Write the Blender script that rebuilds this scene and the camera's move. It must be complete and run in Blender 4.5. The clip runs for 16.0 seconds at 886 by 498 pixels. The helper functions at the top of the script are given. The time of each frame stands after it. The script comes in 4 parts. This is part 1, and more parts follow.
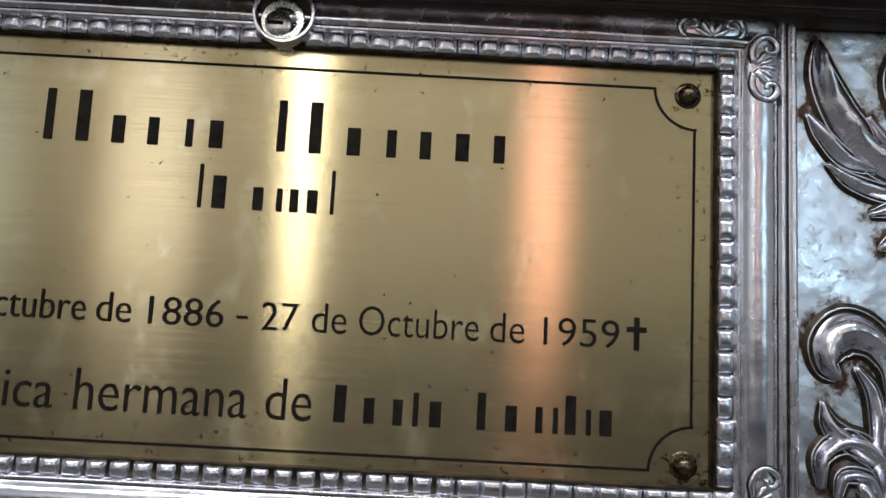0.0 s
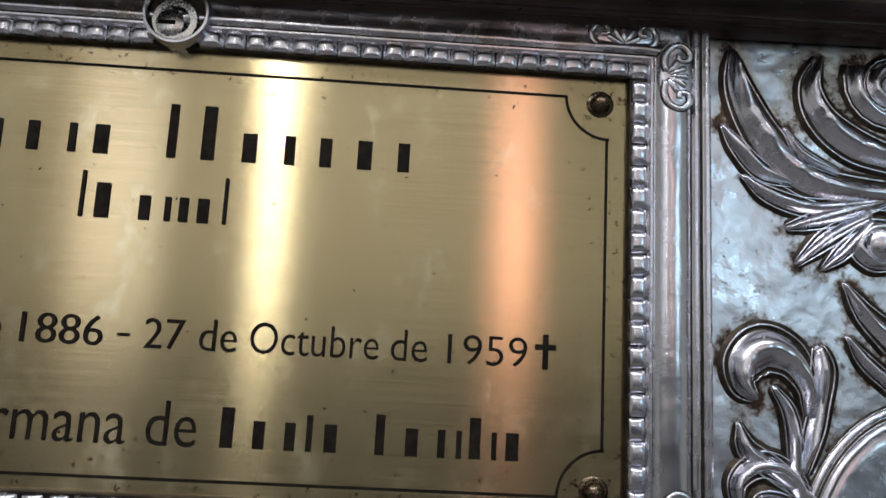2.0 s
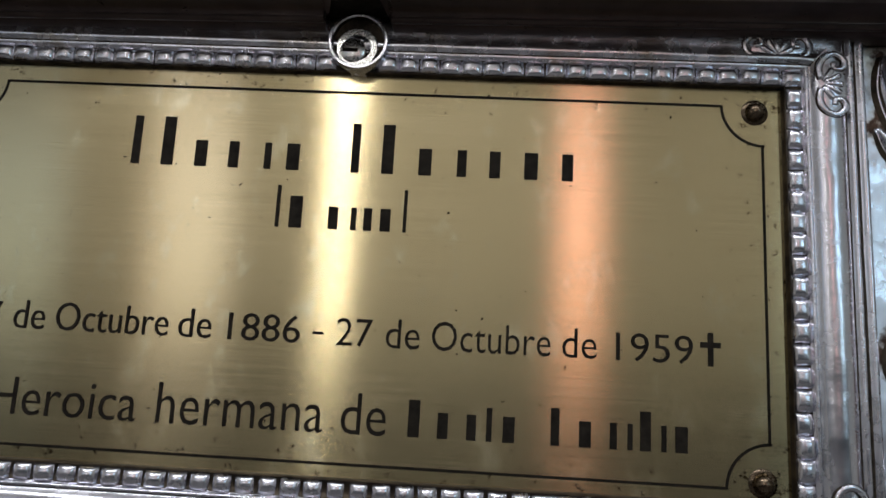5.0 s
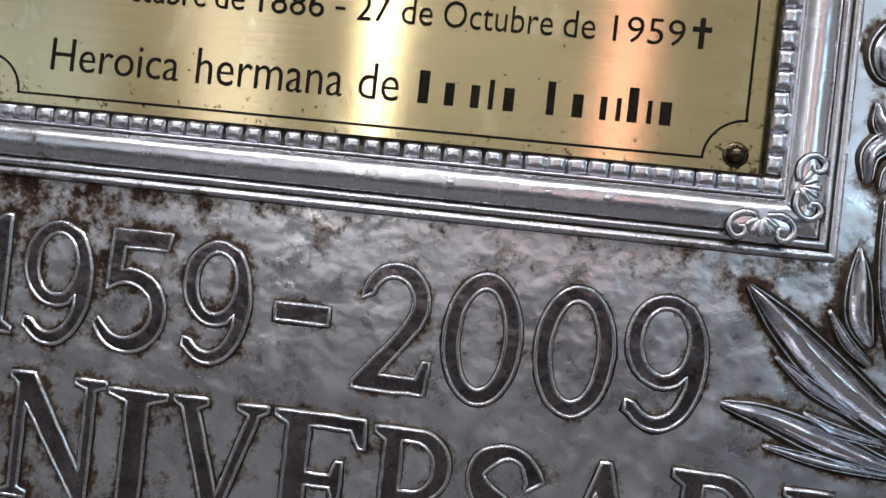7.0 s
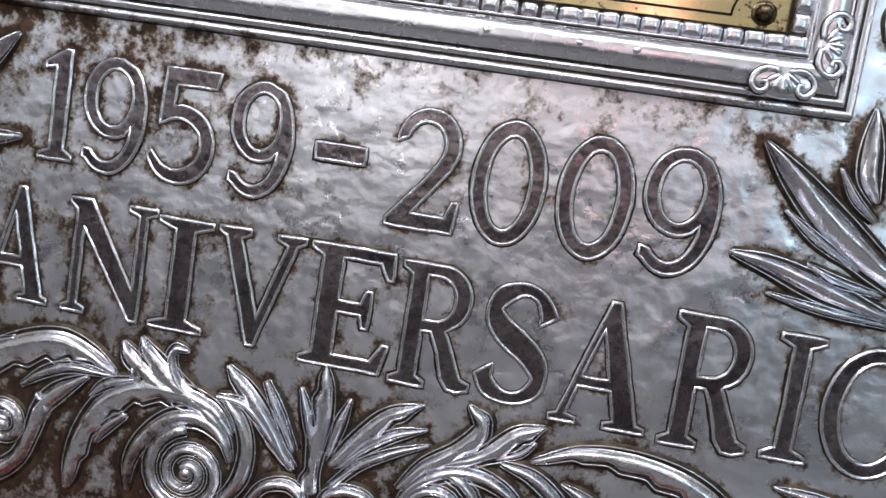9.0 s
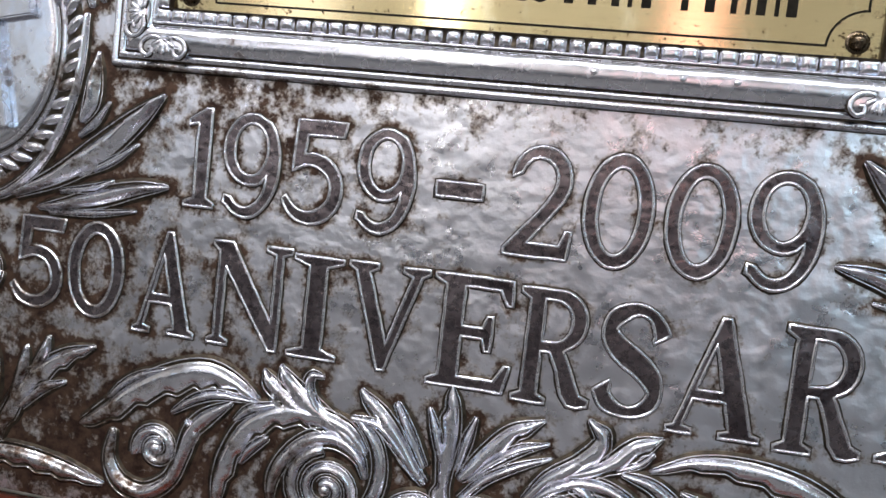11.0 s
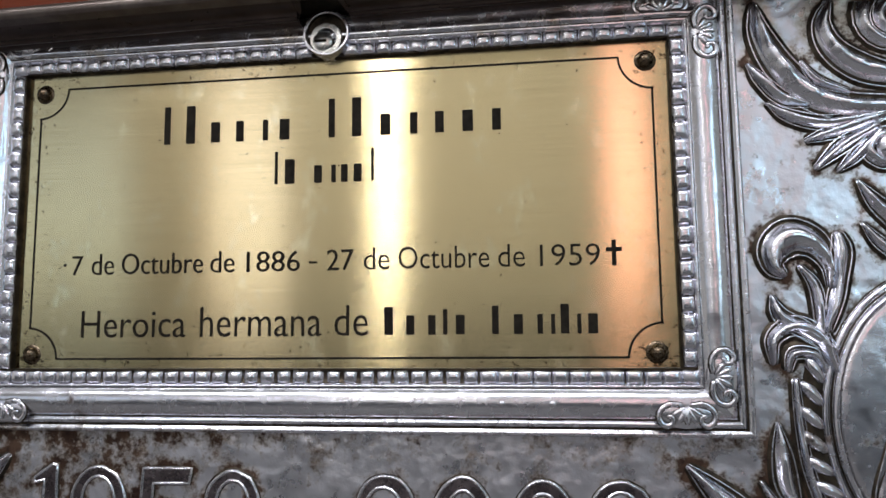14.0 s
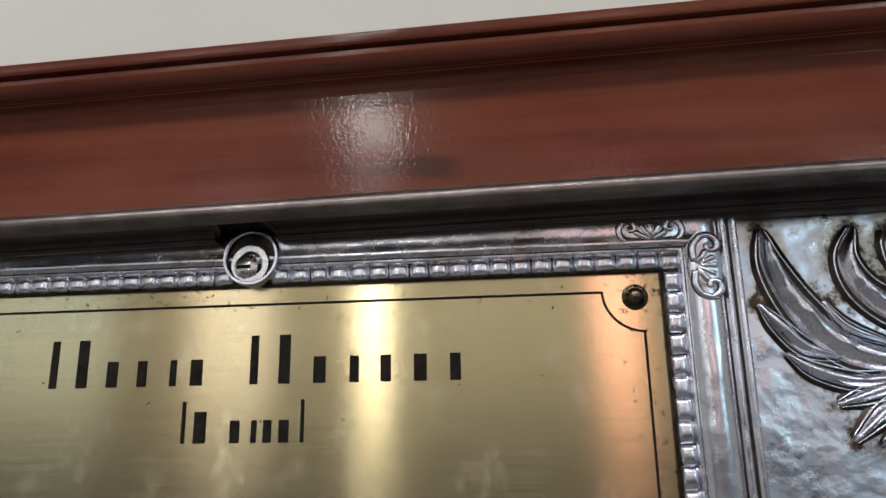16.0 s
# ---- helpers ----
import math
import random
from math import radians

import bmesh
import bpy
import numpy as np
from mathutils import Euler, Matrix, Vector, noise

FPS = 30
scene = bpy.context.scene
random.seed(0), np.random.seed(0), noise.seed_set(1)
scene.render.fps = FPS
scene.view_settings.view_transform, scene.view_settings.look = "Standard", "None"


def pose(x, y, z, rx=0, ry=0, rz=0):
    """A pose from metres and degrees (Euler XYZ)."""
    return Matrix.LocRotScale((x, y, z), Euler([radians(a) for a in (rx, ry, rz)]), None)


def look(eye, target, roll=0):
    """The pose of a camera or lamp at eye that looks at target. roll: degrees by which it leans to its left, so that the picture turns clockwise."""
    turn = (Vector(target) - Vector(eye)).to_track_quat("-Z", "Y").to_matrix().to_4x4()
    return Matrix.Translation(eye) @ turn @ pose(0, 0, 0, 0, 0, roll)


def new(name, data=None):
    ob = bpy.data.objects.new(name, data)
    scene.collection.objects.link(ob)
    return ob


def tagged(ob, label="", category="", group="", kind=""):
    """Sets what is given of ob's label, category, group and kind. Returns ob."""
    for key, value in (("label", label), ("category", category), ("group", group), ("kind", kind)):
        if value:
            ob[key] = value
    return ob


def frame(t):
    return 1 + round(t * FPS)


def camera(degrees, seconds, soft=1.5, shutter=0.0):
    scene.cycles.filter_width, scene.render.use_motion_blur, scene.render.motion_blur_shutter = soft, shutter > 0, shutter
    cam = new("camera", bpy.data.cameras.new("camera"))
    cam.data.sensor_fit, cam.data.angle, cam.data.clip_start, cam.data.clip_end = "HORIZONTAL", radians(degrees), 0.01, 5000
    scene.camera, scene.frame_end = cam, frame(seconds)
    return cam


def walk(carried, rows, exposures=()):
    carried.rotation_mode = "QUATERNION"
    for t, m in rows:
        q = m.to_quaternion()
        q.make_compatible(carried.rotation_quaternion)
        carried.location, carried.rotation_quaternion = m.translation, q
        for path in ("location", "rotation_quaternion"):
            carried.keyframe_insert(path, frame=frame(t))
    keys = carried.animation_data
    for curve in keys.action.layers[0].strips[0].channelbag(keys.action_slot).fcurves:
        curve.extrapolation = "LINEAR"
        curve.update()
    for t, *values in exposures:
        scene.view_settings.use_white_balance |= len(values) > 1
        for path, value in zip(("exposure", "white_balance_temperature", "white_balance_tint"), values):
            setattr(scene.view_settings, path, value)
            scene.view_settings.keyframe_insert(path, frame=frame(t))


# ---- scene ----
cam = camera(66.00, 16.0)
PATH = [
    (0, (0.0695, -0.2754, 1.2518), (0.0735, 0.7183, 1.3643), 3.06),
    (0.5, (0.0740, -0.2713, 1.2537), (0.1010, 0.7220, 1.3660), 3.00),
    (1, (0.0823, -0.2675, 1.2531), (0.1187, 0.7242, 1.3759), 2.98),
    (1.5, (0.0914, -0.2638, 1.2517), (0.1340, 0.7258, 1.3885), 2.96),
    (2, (0.0985, -0.2611, 1.2508), (0.1378, 0.7270, 1.3999), 2.98),
    (2.5, (0.0899, -0.2574, 1.2508), (0.1186, 0.7272, 1.4232), 3.22),
    (3, (0.0727, -0.2579, 1.2521), (0.0772, 0.7255, 1.4337), 3.43),
    (3.5, (0.0605, -0.2613, 1.2488), (0.0379, 0.7216, 1.4316), 3.47),
    (3.7, (0.0570, -0.2629, 1.2484), (0.0269, 0.7205, 1.4273), 3.41),
    (5.8, (0.0544, -0.2880, 1.2192), (-0.0021, 0.6997, 1.3650), 3.59),
    (6, (0.0571, -0.2894, 1.2068), (-0.0028, 0.7001, 1.3389), 3.94),
    (6.5, (0.0675, -0.2947, 1.1790), (-0.0090, 0.7004, 1.2418), 4.95),
    (7, (0.0748, -0.2998, 1.1489), (-0.0094, 0.6966, 1.1499), 6.30),
    (7.5, (0.0814, -0.3063, 1.1227), (-0.0163, 0.6883, 1.0867), 7.78),
    (8, (0.0836, -0.3109, 1.1095), (-0.0170, 0.6822, 1.0497), 8.84),
    (8.2, (0.0835, -0.3127, 1.1080), (-0.0167, 0.6799, 1.0396), 9.15),
    (10.3, (0.0550, -0.3357, 1.1013), (-0.0579, 0.6537, 1.0098), 8.41),
    (10.5, (0.0505, -0.3380, 1.1016), (-0.0802, 0.6498, 1.0166), 7.94),
    (11, (0.0416, -0.3531, 1.1058), (-0.1182, 0.6319, 1.0395), 6.54),
    (11.5, (0.0587, -0.3776, 1.1150), (-0.1197, 0.6049, 1.0612), 5.00),
    (12, (0.0904, -0.4034, 1.1243), (-0.0980, 0.5779, 1.0850), 3.55),
    (12.5, (0.1113, -0.4139, 1.1357), (-0.0772, 0.5680, 1.1201), 2.01),
    (13, (0.1240, -0.4038, 1.1540), (-0.0652, 0.5780, 1.1670), 0.64),
    (13.5, (0.1216, -0.3786, 1.1855), (-0.0503, 0.6053, 1.2344), -0.20),
    (14, (0.1084, -0.3536, 1.2186), (-0.0202, 0.6323, 1.3250), -0.57),
    (14.5, (0.1094, -0.3295, 1.2494), (-0.0082, 0.6492, 1.4174), -0.88),
    (15, (0.1163, -0.3108, 1.2715), (0.0037, 0.6586, 1.4898), -0.95),
    (15.5, (0.1184, -0.2993, 1.2859), (0.0147, 0.6638, 1.5344), -1.05),
    (16, (0.1205, -0.2958, 1.3024), (0.0111, 0.6676, 1.5472), -0.92),
]
EXPOSURES = [(0, -0.24), (2, -0.30), (3.5, -0.36), (5.8, -0.54), (6.5, -0.40), (7.5, 0.14), (8.2, 0.28), (10.3, 0.44), (13, 0.36), (14, 0.03), (15, -0.11), (16, -0.05)]
walk(cam, [(t, look(eye, target, roll)) for t, eye, target, roll in PATH], EXPOSURES)

# ---- world and light ----
world = bpy.data.worlds.new("sky")
scene.world = world
world.use_nodes = True
sky = world.node_tree.nodes.new("ShaderNodeTexSky")
sky.sky_type, sky.sun_disc = "NISHITA", False
sky.sun_elevation, sky.sun_rotation = radians(40), radians(140)
background = world.node_tree.nodes["Background"]
background.inputs["Strength"].default_value = 0.1
world.node_tree.links.new(sky.outputs[0], background.inputs["Color"])


def area(name, x, y, z, rx, rz, w, h, radiance, colour):
    lamp = bpy.data.lights.new(name, "AREA")
    lamp.shape, lamp.size, lamp.size_y = "RECTANGLE", w, h
    lamp.energy, lamp.color = radiance * math.pi * w * h, colour
    new(name, lamp).matrix_world = pose(x, y, z, rx, 0, rz)


BACK = -4.2  # room side of the wall behind the camera
# openings of that wall: centre x, sill, head, width, radiance, colour
OPENINGS = [
    (-0.90, 1.40, 3.1, 0.13, 10.5, (1.0, 0.98, 0.93)),
    (-1.90, 1.40, 3.0, 0.60, 1.35, (1.0, 0.90, 0.88)),
    (0.73, 1.40, 3.1, 0.30, 2.4, (1.0, 0.44, 0.35)),
    (2.72, 1.40, 2.9, 1.10, 2.9, (0.52, 0.84, 1.0)),
    (-3.35, 1.40, 2.8, 1.2, 0.50, (0.86, 0.93, 1.0)),
]
for cx, z0, z1, w, radiance, colour in OPENINGS:
    area("window_light", cx, BACK - 0.1, (z0 + z1) / 2, 90, 0, w, z1 - z0, radiance, colour)
area("wall_lamp_light", -0.87, BACK + 0.065, 3.33, 90, 0, 0.20, 0.24, 36.0, (1.0, 0.98, 0.94))
for cx, radiance in ((-1.5, 21.0), (0.1, 17.0), (1.7, 10.0)):
    area("ceiling_lamp_light", cx, -2.1, 3.645, 0, 0, 1.25, 0.55, radiance, (0.95, 0.97, 1.0))


# ---- materials ----
def node_material(name):
    m = bpy.data.materials.new(name)
    m.use_nodes = True
    return m, m.node_tree, m.node_tree.nodes["Principled BSDF"]


def add(tree, kind, **values):
    n = tree.nodes.new(kind)
    for key, v in values.items():
        n.inputs[key].default_value = v
    return n


def noise_at(tree, scale, detail=6.0, rough=0.6, stretch=(1, 1, 1)):
    geo = tree.nodes.new("ShaderNodeNewGeometry")
    mapping = add(tree, "ShaderNodeMapping", Scale=stretch)
    tree.links.new(geo.outputs["Position"], mapping.inputs["Vector"])
    n = add(tree, "ShaderNodeTexNoise", Scale=scale, Detail=detail, Roughness=rough)
    tree.links.new(mapping.outputs[0], n.inputs["Vector"])
    return n.outputs["Fac"]


def remap(tree, value, a, b, c=0.0, d=1.0):
    n = add(tree, "ShaderNodeMapRange")
    tree.links.new(value, n.inputs["Value"])
    for key, v in (("From Min", a), ("From Max", b), ("To Min", c), ("To Max", d)):
        n.inputs[key].default_value = v
    return n.outputs["Result"]


def maths(tree, op, a, b):
    n = tree.nodes.new("ShaderNodeMath")
    n.operation = op
    for i, v in enumerate((a, b)):
        if isinstance(v, (int, float)):
            n.inputs[i].default_value = v
        else:
            tree.links.new(v, n.inputs[i])
    return n.outputs[0]


def blend(tree, fac, a, b):
    n = tree.nodes.new("ShaderNodeMix")
    n.data_type = "RGBA"
    tree.links.new(fac, n.inputs["Factor"])
    for key, v in ((6, a), (7, b)):
        if isinstance(v, tuple):
            n.inputs[key].default_value = (*v, 1)
        else:
            tree.links.new(v, n.inputs[key])
    return n.outputs[2]


def bump(tree, bsdf, height, strength, distance):
    b = add(tree, "ShaderNodeBump", Strength=strength, Distance=distance)
    tree.links.new(height, b.inputs["Height"])
    tree.links.new(b.outputs[0], bsdf.inputs["Normal"])
    return b


def plain(name, a, b, rough, scale=12.0, metal=0.0, bump_by=0.0, spread=0.12):
    m, tree, bsdf = node_material(name)
    n = noise_at(tree, scale)
    tree.links.new(blend(tree, remap(tree, n, 0.35, 0.65), a, b), bsdf.inputs["Base Color"])
    tree.links.new(remap(tree, noise_at(tree, scale * 5), 0.3, 0.7, rough - spread, rough + spread), bsdf.inputs["Roughness"])
    bsdf.inputs["Metallic"].default_value = metal
    if bump_by:
        bump(tree, bsdf, noise_at(tree, scale * 9), bump_by, 0.001)
    return m


def silver_material(name, rough, tarnish, hammer, polish=0.0):
    """Old silver: dents, an olive film of tarnish, and dark brown flecks where the polishing cloth seldom went."""
    m, tree, bsdf = node_material(name)
    geo = tree.nodes.new("ShaderNodeNewGeometry")
    xyz = tree.nodes.new("ShaderNodeSeparateXYZ")
    tree.links.new(geo.outputs["Position"], xyz.inputs[0])
    ragged = noise_at(tree, 58.0, 8.0, 0.68)
    broad = noise_at(tree, 10.0, 3.0)
    neglected = maths(tree, "MULTIPLY", remap(tree, xyz.outputs["X"], 0.05, -0.20, 0.0, 0.165), remap(tree, xyz.outputs["Z"], 1.22, 1.10, 0.25, 1.0))
    top_band = remap(tree, xyz.outputs["Z"], 1.345, 1.376, 0.0, 0.19)
    under_frame = maths(tree, "MULTIPLY", remap(tree, xyz.outputs["Z"], 1.136, 1.160, 0.0, 0.16), remap(tree, xyz.outputs["Z"], 1.168, 1.162, 0.0, 1.0))
    low = remap(tree, xyz.outputs["Z"], 1.01, 0.94, 0.0, 0.10)
    level = maths(tree, "ADD", ragged, maths(tree, "MULTIPLY", broad, 0.35))
    spread = tree.nodes.new("ShaderNodeAttribute")
    spread.attribute_name = "unpolished"
    reach = maths(tree, "MULTIPLY", spread.outputs["Fac"], 0.30)
    for part_of in (neglected, low, under_frame, reach):
        level = maths(tree, "ADD", level, part_of)
    fine = noise_at(tree, 260.0, 6.0, 0.72)
    flecked = maths(tree, "ADD", level, maths(tree, "MULTIPLY", maths(tree, "SUBTRACT", fine, 0.5), 0.62))
    film = remap(tree, maths(tree, "ADD", level, top_band), 0.78 - tarnish, 0.96 - tarnish, 0.0, 0.8)
    fleck = remap(tree, flecked, 0.81 - tarnish, 0.97 - tarnish)
    clean = blend(tree, remap(tree, noise_at(tree, 26.0, 4.0), 0.35, 0.65), (0.685, 0.685, 0.765), (0.74, 0.74, 0.82))
    clean = blend(tree, film, clean, (0.43, 0.36, 0.285))
    brown = blend(tree, remap(tree, noise_at(tree, 120.0, 6.0, 0.7), 0.38, 0.62), (0.033, 0.017, 0.014), (0.115, 0.068, 0.048))
    tree.links.new(blend(tree, fleck, clean, brown), bsdf.inputs["Base Color"])
    tree.links.new(remap(tree, fleck, 0, 1, 1.0, 0.8), bsdf.inputs["Metallic"])
    worn = maths(tree, "SUBTRACT", remap(tree, noise_at(tree, 120.0), 0.3, 0.7, rough - 0.05, rough + 0.09), remap(tree, noise_at(tree, 34.0, 4.0), 0.46, 0.60, 0.0, polish))
    tree.links.new(maths(tree, "ADD", worn, maths(tree, "MULTIPLY", fleck, 0.20)), bsdf.inputs["Roughness"])
    if hammer:
        wave = maths(tree, "ADD", noise_at(tree, 55.0, 2.0), maths(tree, "MULTIPLY", noise_at(tree, 170.0, 3.0), 0.26))
        dents = tree.nodes.new("ShaderNodeTexVoronoi")
        dents.feature = "SMOOTH_F1"
        dents.inputs["Scale"].default_value = 95.0
        bent = tree.nodes.new("ShaderNodeVectorMath")
        bent.operation = "MULTIPLY_ADD"
        wobble = add(tree, "ShaderNodeTexNoise", Scale=45.0, Detail=2.0)
        tree.links.new(geo.outputs["Position"], wobble.inputs["Vector"])
        tree.links.new(wobble.outputs["Color"], bent.inputs[0])
        bent.inputs[1].default_value = (0.018, 0.018, 0.018)
        tree.links.new(geo.outputs["Position"], bent.inputs[2])
        tree.links.new(bent.outputs[0], dents.inputs["Vector"])
        struck = maths(tree, "MULTIPLY", dents.outputs["Distance"], remap(tree, noise_at(tree, 14.0, 2.0), 0.42, 0.62, 0.05, 0.42))
        bump(tree, bsdf, maths(tree, "ADD", wave, struck), hammer, 0.004)
    return m


SILVER = silver_material("old_silver", 0.23, -0.08, 0.11)
SHEET = silver_material("hammered_silver", 0.345, 0.0, 0.29, 0.09)
# For oxidised grooves, and for shade painted in the collar and frame recess.
DARK = plain("oxidised_and_shaded_silver", (0.022, 0.018, 0.015), (0.075, 0.058, 0.042), 0.38, 160.0, 0.85, 0.25)
# Letter faces: patina, plus the shade of sunken letters put into the colour.
LETTER_DARK = plain("blackened_and_sunk_shade_silver", (0.085, 0.068, 0.076), (0.23, 0.195, 0.21), 0.28, 40.0, 0.9)
bump(LETTER_DARK.node_tree, LETTER_DARK.node_tree.nodes["Principled BSDF"], noise_at(LETTER_DARK.node_tree, 90.0, 2.0), 0.35, 0.003)
BRONZE = plain("dark_bronze", (0.050, 0.036, 0.033), (0.080, 0.059, 0.054), 0.30, 40.0, 0.75, 0.0, 0.03)
STEEL = plain("lock_steel", (0.62, 0.62, 0.62), (0.74, 0.74, 0.73), 0.25, 300.0, 1.0)
BLACK = plain("engraving_and_shade_black", (0.010, 0.008, 0.006), (0.022, 0.018, 0.014), 0.85, 200.0)
BLACK.node_tree.nodes["Principled BSDF"].inputs["Specular IOR Level"].default_value = 0.15
# Lighter copy of the bronze that paints the highlight on the lip's bead.
BEAD_SHEEN = plain("highlit_bronze", (0.115, 0.092, 0.085), (0.19, 0.158, 0.146), 0.34, 60.0, 0.9, 0.1, 0.06)
BOLT = plain("bolt_bronze", (0.075, 0.055, 0.038), (0.16, 0.12, 0.085), 0.26, 250.0, 1.0)
PLASTER = plain("cream_plaster", (0.68, 0.655, 0.60), (0.74, 0.715, 0.665), 0.8, 3.0, 0.0, 0.1)
CEILING = plain("white_ceiling", (0.76, 0.76, 0.74), (0.82, 0.82, 0.80), 0.85, 2.0)
FLOOR = plain("stone_floor", (0.13, 0.125, 0.12), (0.18, 0.175, 0.17), 0.45, 5.0)
REFLECTED_GREY = plain("added_reflection_grey", (0.092, 0.098, 0.106), (0.125, 0.132, 0.142), 0.5, 6.0)
PAINT = plain("window_paint", (0.30, 0.22, 0.15), (0.36, 0.27, 0.19), 0.5, 8.0)
FITTING = plain("lamp_white", (0.75, 0.75, 0.74), (0.8, 0.8, 0.8), 0.5, 20.0)


def brass_material():
    """Brass brushed from side to side, with specks of dirt and pale rubbed smears."""
    m, tree, bsdf = node_material("brushed_brass")
    lines = noise_at(tree, 1.0, 3.0, 0.7, (14.0, 1.0, 2600.0))
    smear = noise_at(tree, 55.0, 5.0, 0.7, (1.0, 1.0, 0.6))
    specks = noise_at(tree, 420.0, 2.0, 0.5)
    colour = blend(tree, remap(tree, lines, 0.35, 0.65), (0.63, 0.520, 0.30), (0.77, 0.640, 0.39))
    colour = blend(tree, remap(tree, smear, 0.56, 0.68, 0.0, 0.8), colour, (0.85, 0.77, 0.52))
    geo = tree.nodes.new("ShaderNodeNewGeometry")
    xyz = tree.nodes.new("ShaderNodeSeparateXYZ")
    tree.links.new(geo.outputs["Position"], xyz.inputs[0])
    side = maths(tree, "ABSOLUTE", xyz.outputs["X"], 0.0)
    tall = maths(tree, "ABSOLUTE", maths(tree, "SUBTRACT", xyz.outputs["Z"], 1.281), 0.0)
    rim = maths(tree, "MAXIMUM", remap(tree, side, 0.150, 0.180, 0.0, 0.10), remap(tree, tall, 0.060, 0.086, 0.0, 0.10))
    corner = maths(tree, "MULTIPLY", remap(tree, side, 0.150, 0.172, 0.0, 1.0), remap(tree, tall, 0.060, 0.078, 0.0, 1.0))
    dirt = maths(tree, "ADD", noise_at(tree, 330.0, 4.0, 0.6), maths(tree, "ADD", rim, maths(tree, "MULTIPLY", corner, 0.10)))
    colour = blend(tree, remap(tree, dirt, 0.69, 0.78, 0.0, 0.9), colour, (0.10, 0.062, 0.028))
    colour = blend(tree, remap(tree, specks, 0.745, 0.765), colour, (0.05, 0.036, 0.018))
    tree.links.new(colour, bsdf.inputs["Base Color"])
    bsdf.inputs["Metallic"].default_value = 1.0
    rubbed = remap(tree, smear, 0.50, 0.70, 0.0, 0.05)
    tree.links.new(maths(tree, "ADD", remap(tree, lines, 0.3, 0.7, 0.135, 0.180), rubbed), bsdf.inputs["Roughness"])
    bsdf.inputs["Anisotropic"].default_value = 0.97
    along = add(tree, "ShaderNodeCombineXYZ", Z=1.0)
    tree.links.new(along.outputs[0], bsdf.inputs["Tangent"])
    bump(tree, bsdf, lines, 0.03, 0.0004)
    return m


def wood_material():
    m, tree, bsdf = node_material("varnished_mahogany")
    grain = noise_at(tree, 1.0, 6.0, 0.6, (5.0, 60.0, 90.0))
    cloud = noise_at(tree, 11.0, 5.0, 0.6, (0.8, 1.0, 1.5))
    knots = noise_at(tree, 26.0, 3.0, 0.5, (0.5, 1.0, 1.3))
    colour = blend(tree, remap(tree, grain, 0.36, 0.64), (0.104, 0.0205, 0.011), (0.166, 0.037, 0.0195))
    colour = blend(tree, remap(tree, cloud, 0.4, 0.7, 0.0, 0.65), colour, (0.195, 0.060, 0.034))
    colour = blend(tree, remap(tree, knots, 0.69, 0.78, 0.0, 0.7), colour, (0.05, 0.016, 0.010))
    tree.links.new(colour, bsdf.inputs["Base Color"])
    bsdf.inputs["Specular IOR Level"].default_value = 0.38
    bsdf.inputs["Roughness"].default_value = 0.12
    bump(tree, bsdf, noise_at(tree, 1.0, 2.0, 0.5, (620.0, 620.0, 430.0)), 0.13, 0.0005)
    return m


BRASS, WOOD = brass_material(), wood_material()


# ---- builders ----
def part(name, bm, materials, parent=None, label="", smooth=True):
    me = bpy.data.meshes.new(name)
    bmesh.ops.recalc_face_normals(bm, faces=bm.faces)
    for f in bm.faces:
        f.smooth = smooth
    bm.to_mesh(me)
    bm.free()
    for m in materials if isinstance(materials, (list, tuple)) else [materials]:
        me.materials.append(m)
    ob = new(name, me)
    ob.parent = parent
    return tagged(ob, label)


def share(name, source, parent, m):
    ob = new(name, source.data)
    ob.parent, ob.matrix_basis = parent, m
    return ob


def box_in(bm, x0, x1, y0, y1, z0, z1, bevel=0.0):
    made = bmesh.ops.create_cube(bm, size=1.0, matrix=Matrix.LocRotScale(((x0 + x1) / 2, (y0 + y1) / 2, (z0 + z1) / 2), None, (x1 - x0, y1 - y0, z1 - z0)))
    if bevel:
        edges = list({e for v in made["verts"] for e in v.link_edges})
        bmesh.ops.bevel(bm, geom=edges, offset=bevel, segments=2, affect="EDGES")


def box(name, x0, x1, y0, y1, z0, z1, material, parent=None, bevel=0.0, label=""):
    bm = bmesh.new()
    box_in(bm, x0, x1, y0, y1, z0, z1, bevel)
    return part(name, bm, material, parent, label, smooth=False)


def strip(bm, rows, mats=None, closed=False):
    """A skin over rows of points; mats: a material index for each band across."""
    grid = [[bm.verts.new(p) for p in row] for row in rows]
    pairs = list(zip(grid, grid[1:])) + ([(grid[-1], grid[0])] if closed else [])
    for a, b in pairs:
        for i in range(len(a) - 1):
            f = bm.faces.new((a[i], a[i + 1], b[i + 1], b[i]))
            f.material_index = mats[i] if mats else 0


MM, Z0 = 0.001, 1.2  # the ornament is drawn in millimetres about the middle of the panel, 1.2 m up


def glide(pts, n=6):
    """Points of a smooth line through pts, each (x, z, half width)."""
    p = [Vector(q) for q in pts]
    p = [2 * p[0] - p[1]] + p + [2 * p[-1] - p[-2]]
    out = []
    for i in range(1, len(p) - 2):
        for k in range(n):
            t = k / n
            out.append(0.5 * (2 * p[i] + t * (p[i + 1] - p[i - 1]) + t * t * (2 * p[i - 1] - 5 * p[i] + 4 * p[i + 1] - p[i + 2]) + t ** 3 * (3 * p[i] - p[i - 1] - 3 * p[i + 1] + p[i + 2])))
    return out + [p[-2]]


SECTION_MATS = [1, 1, 0, 0, 1, 1] + [0] * 7 + [1, 1, 0, 0, 1, 1]
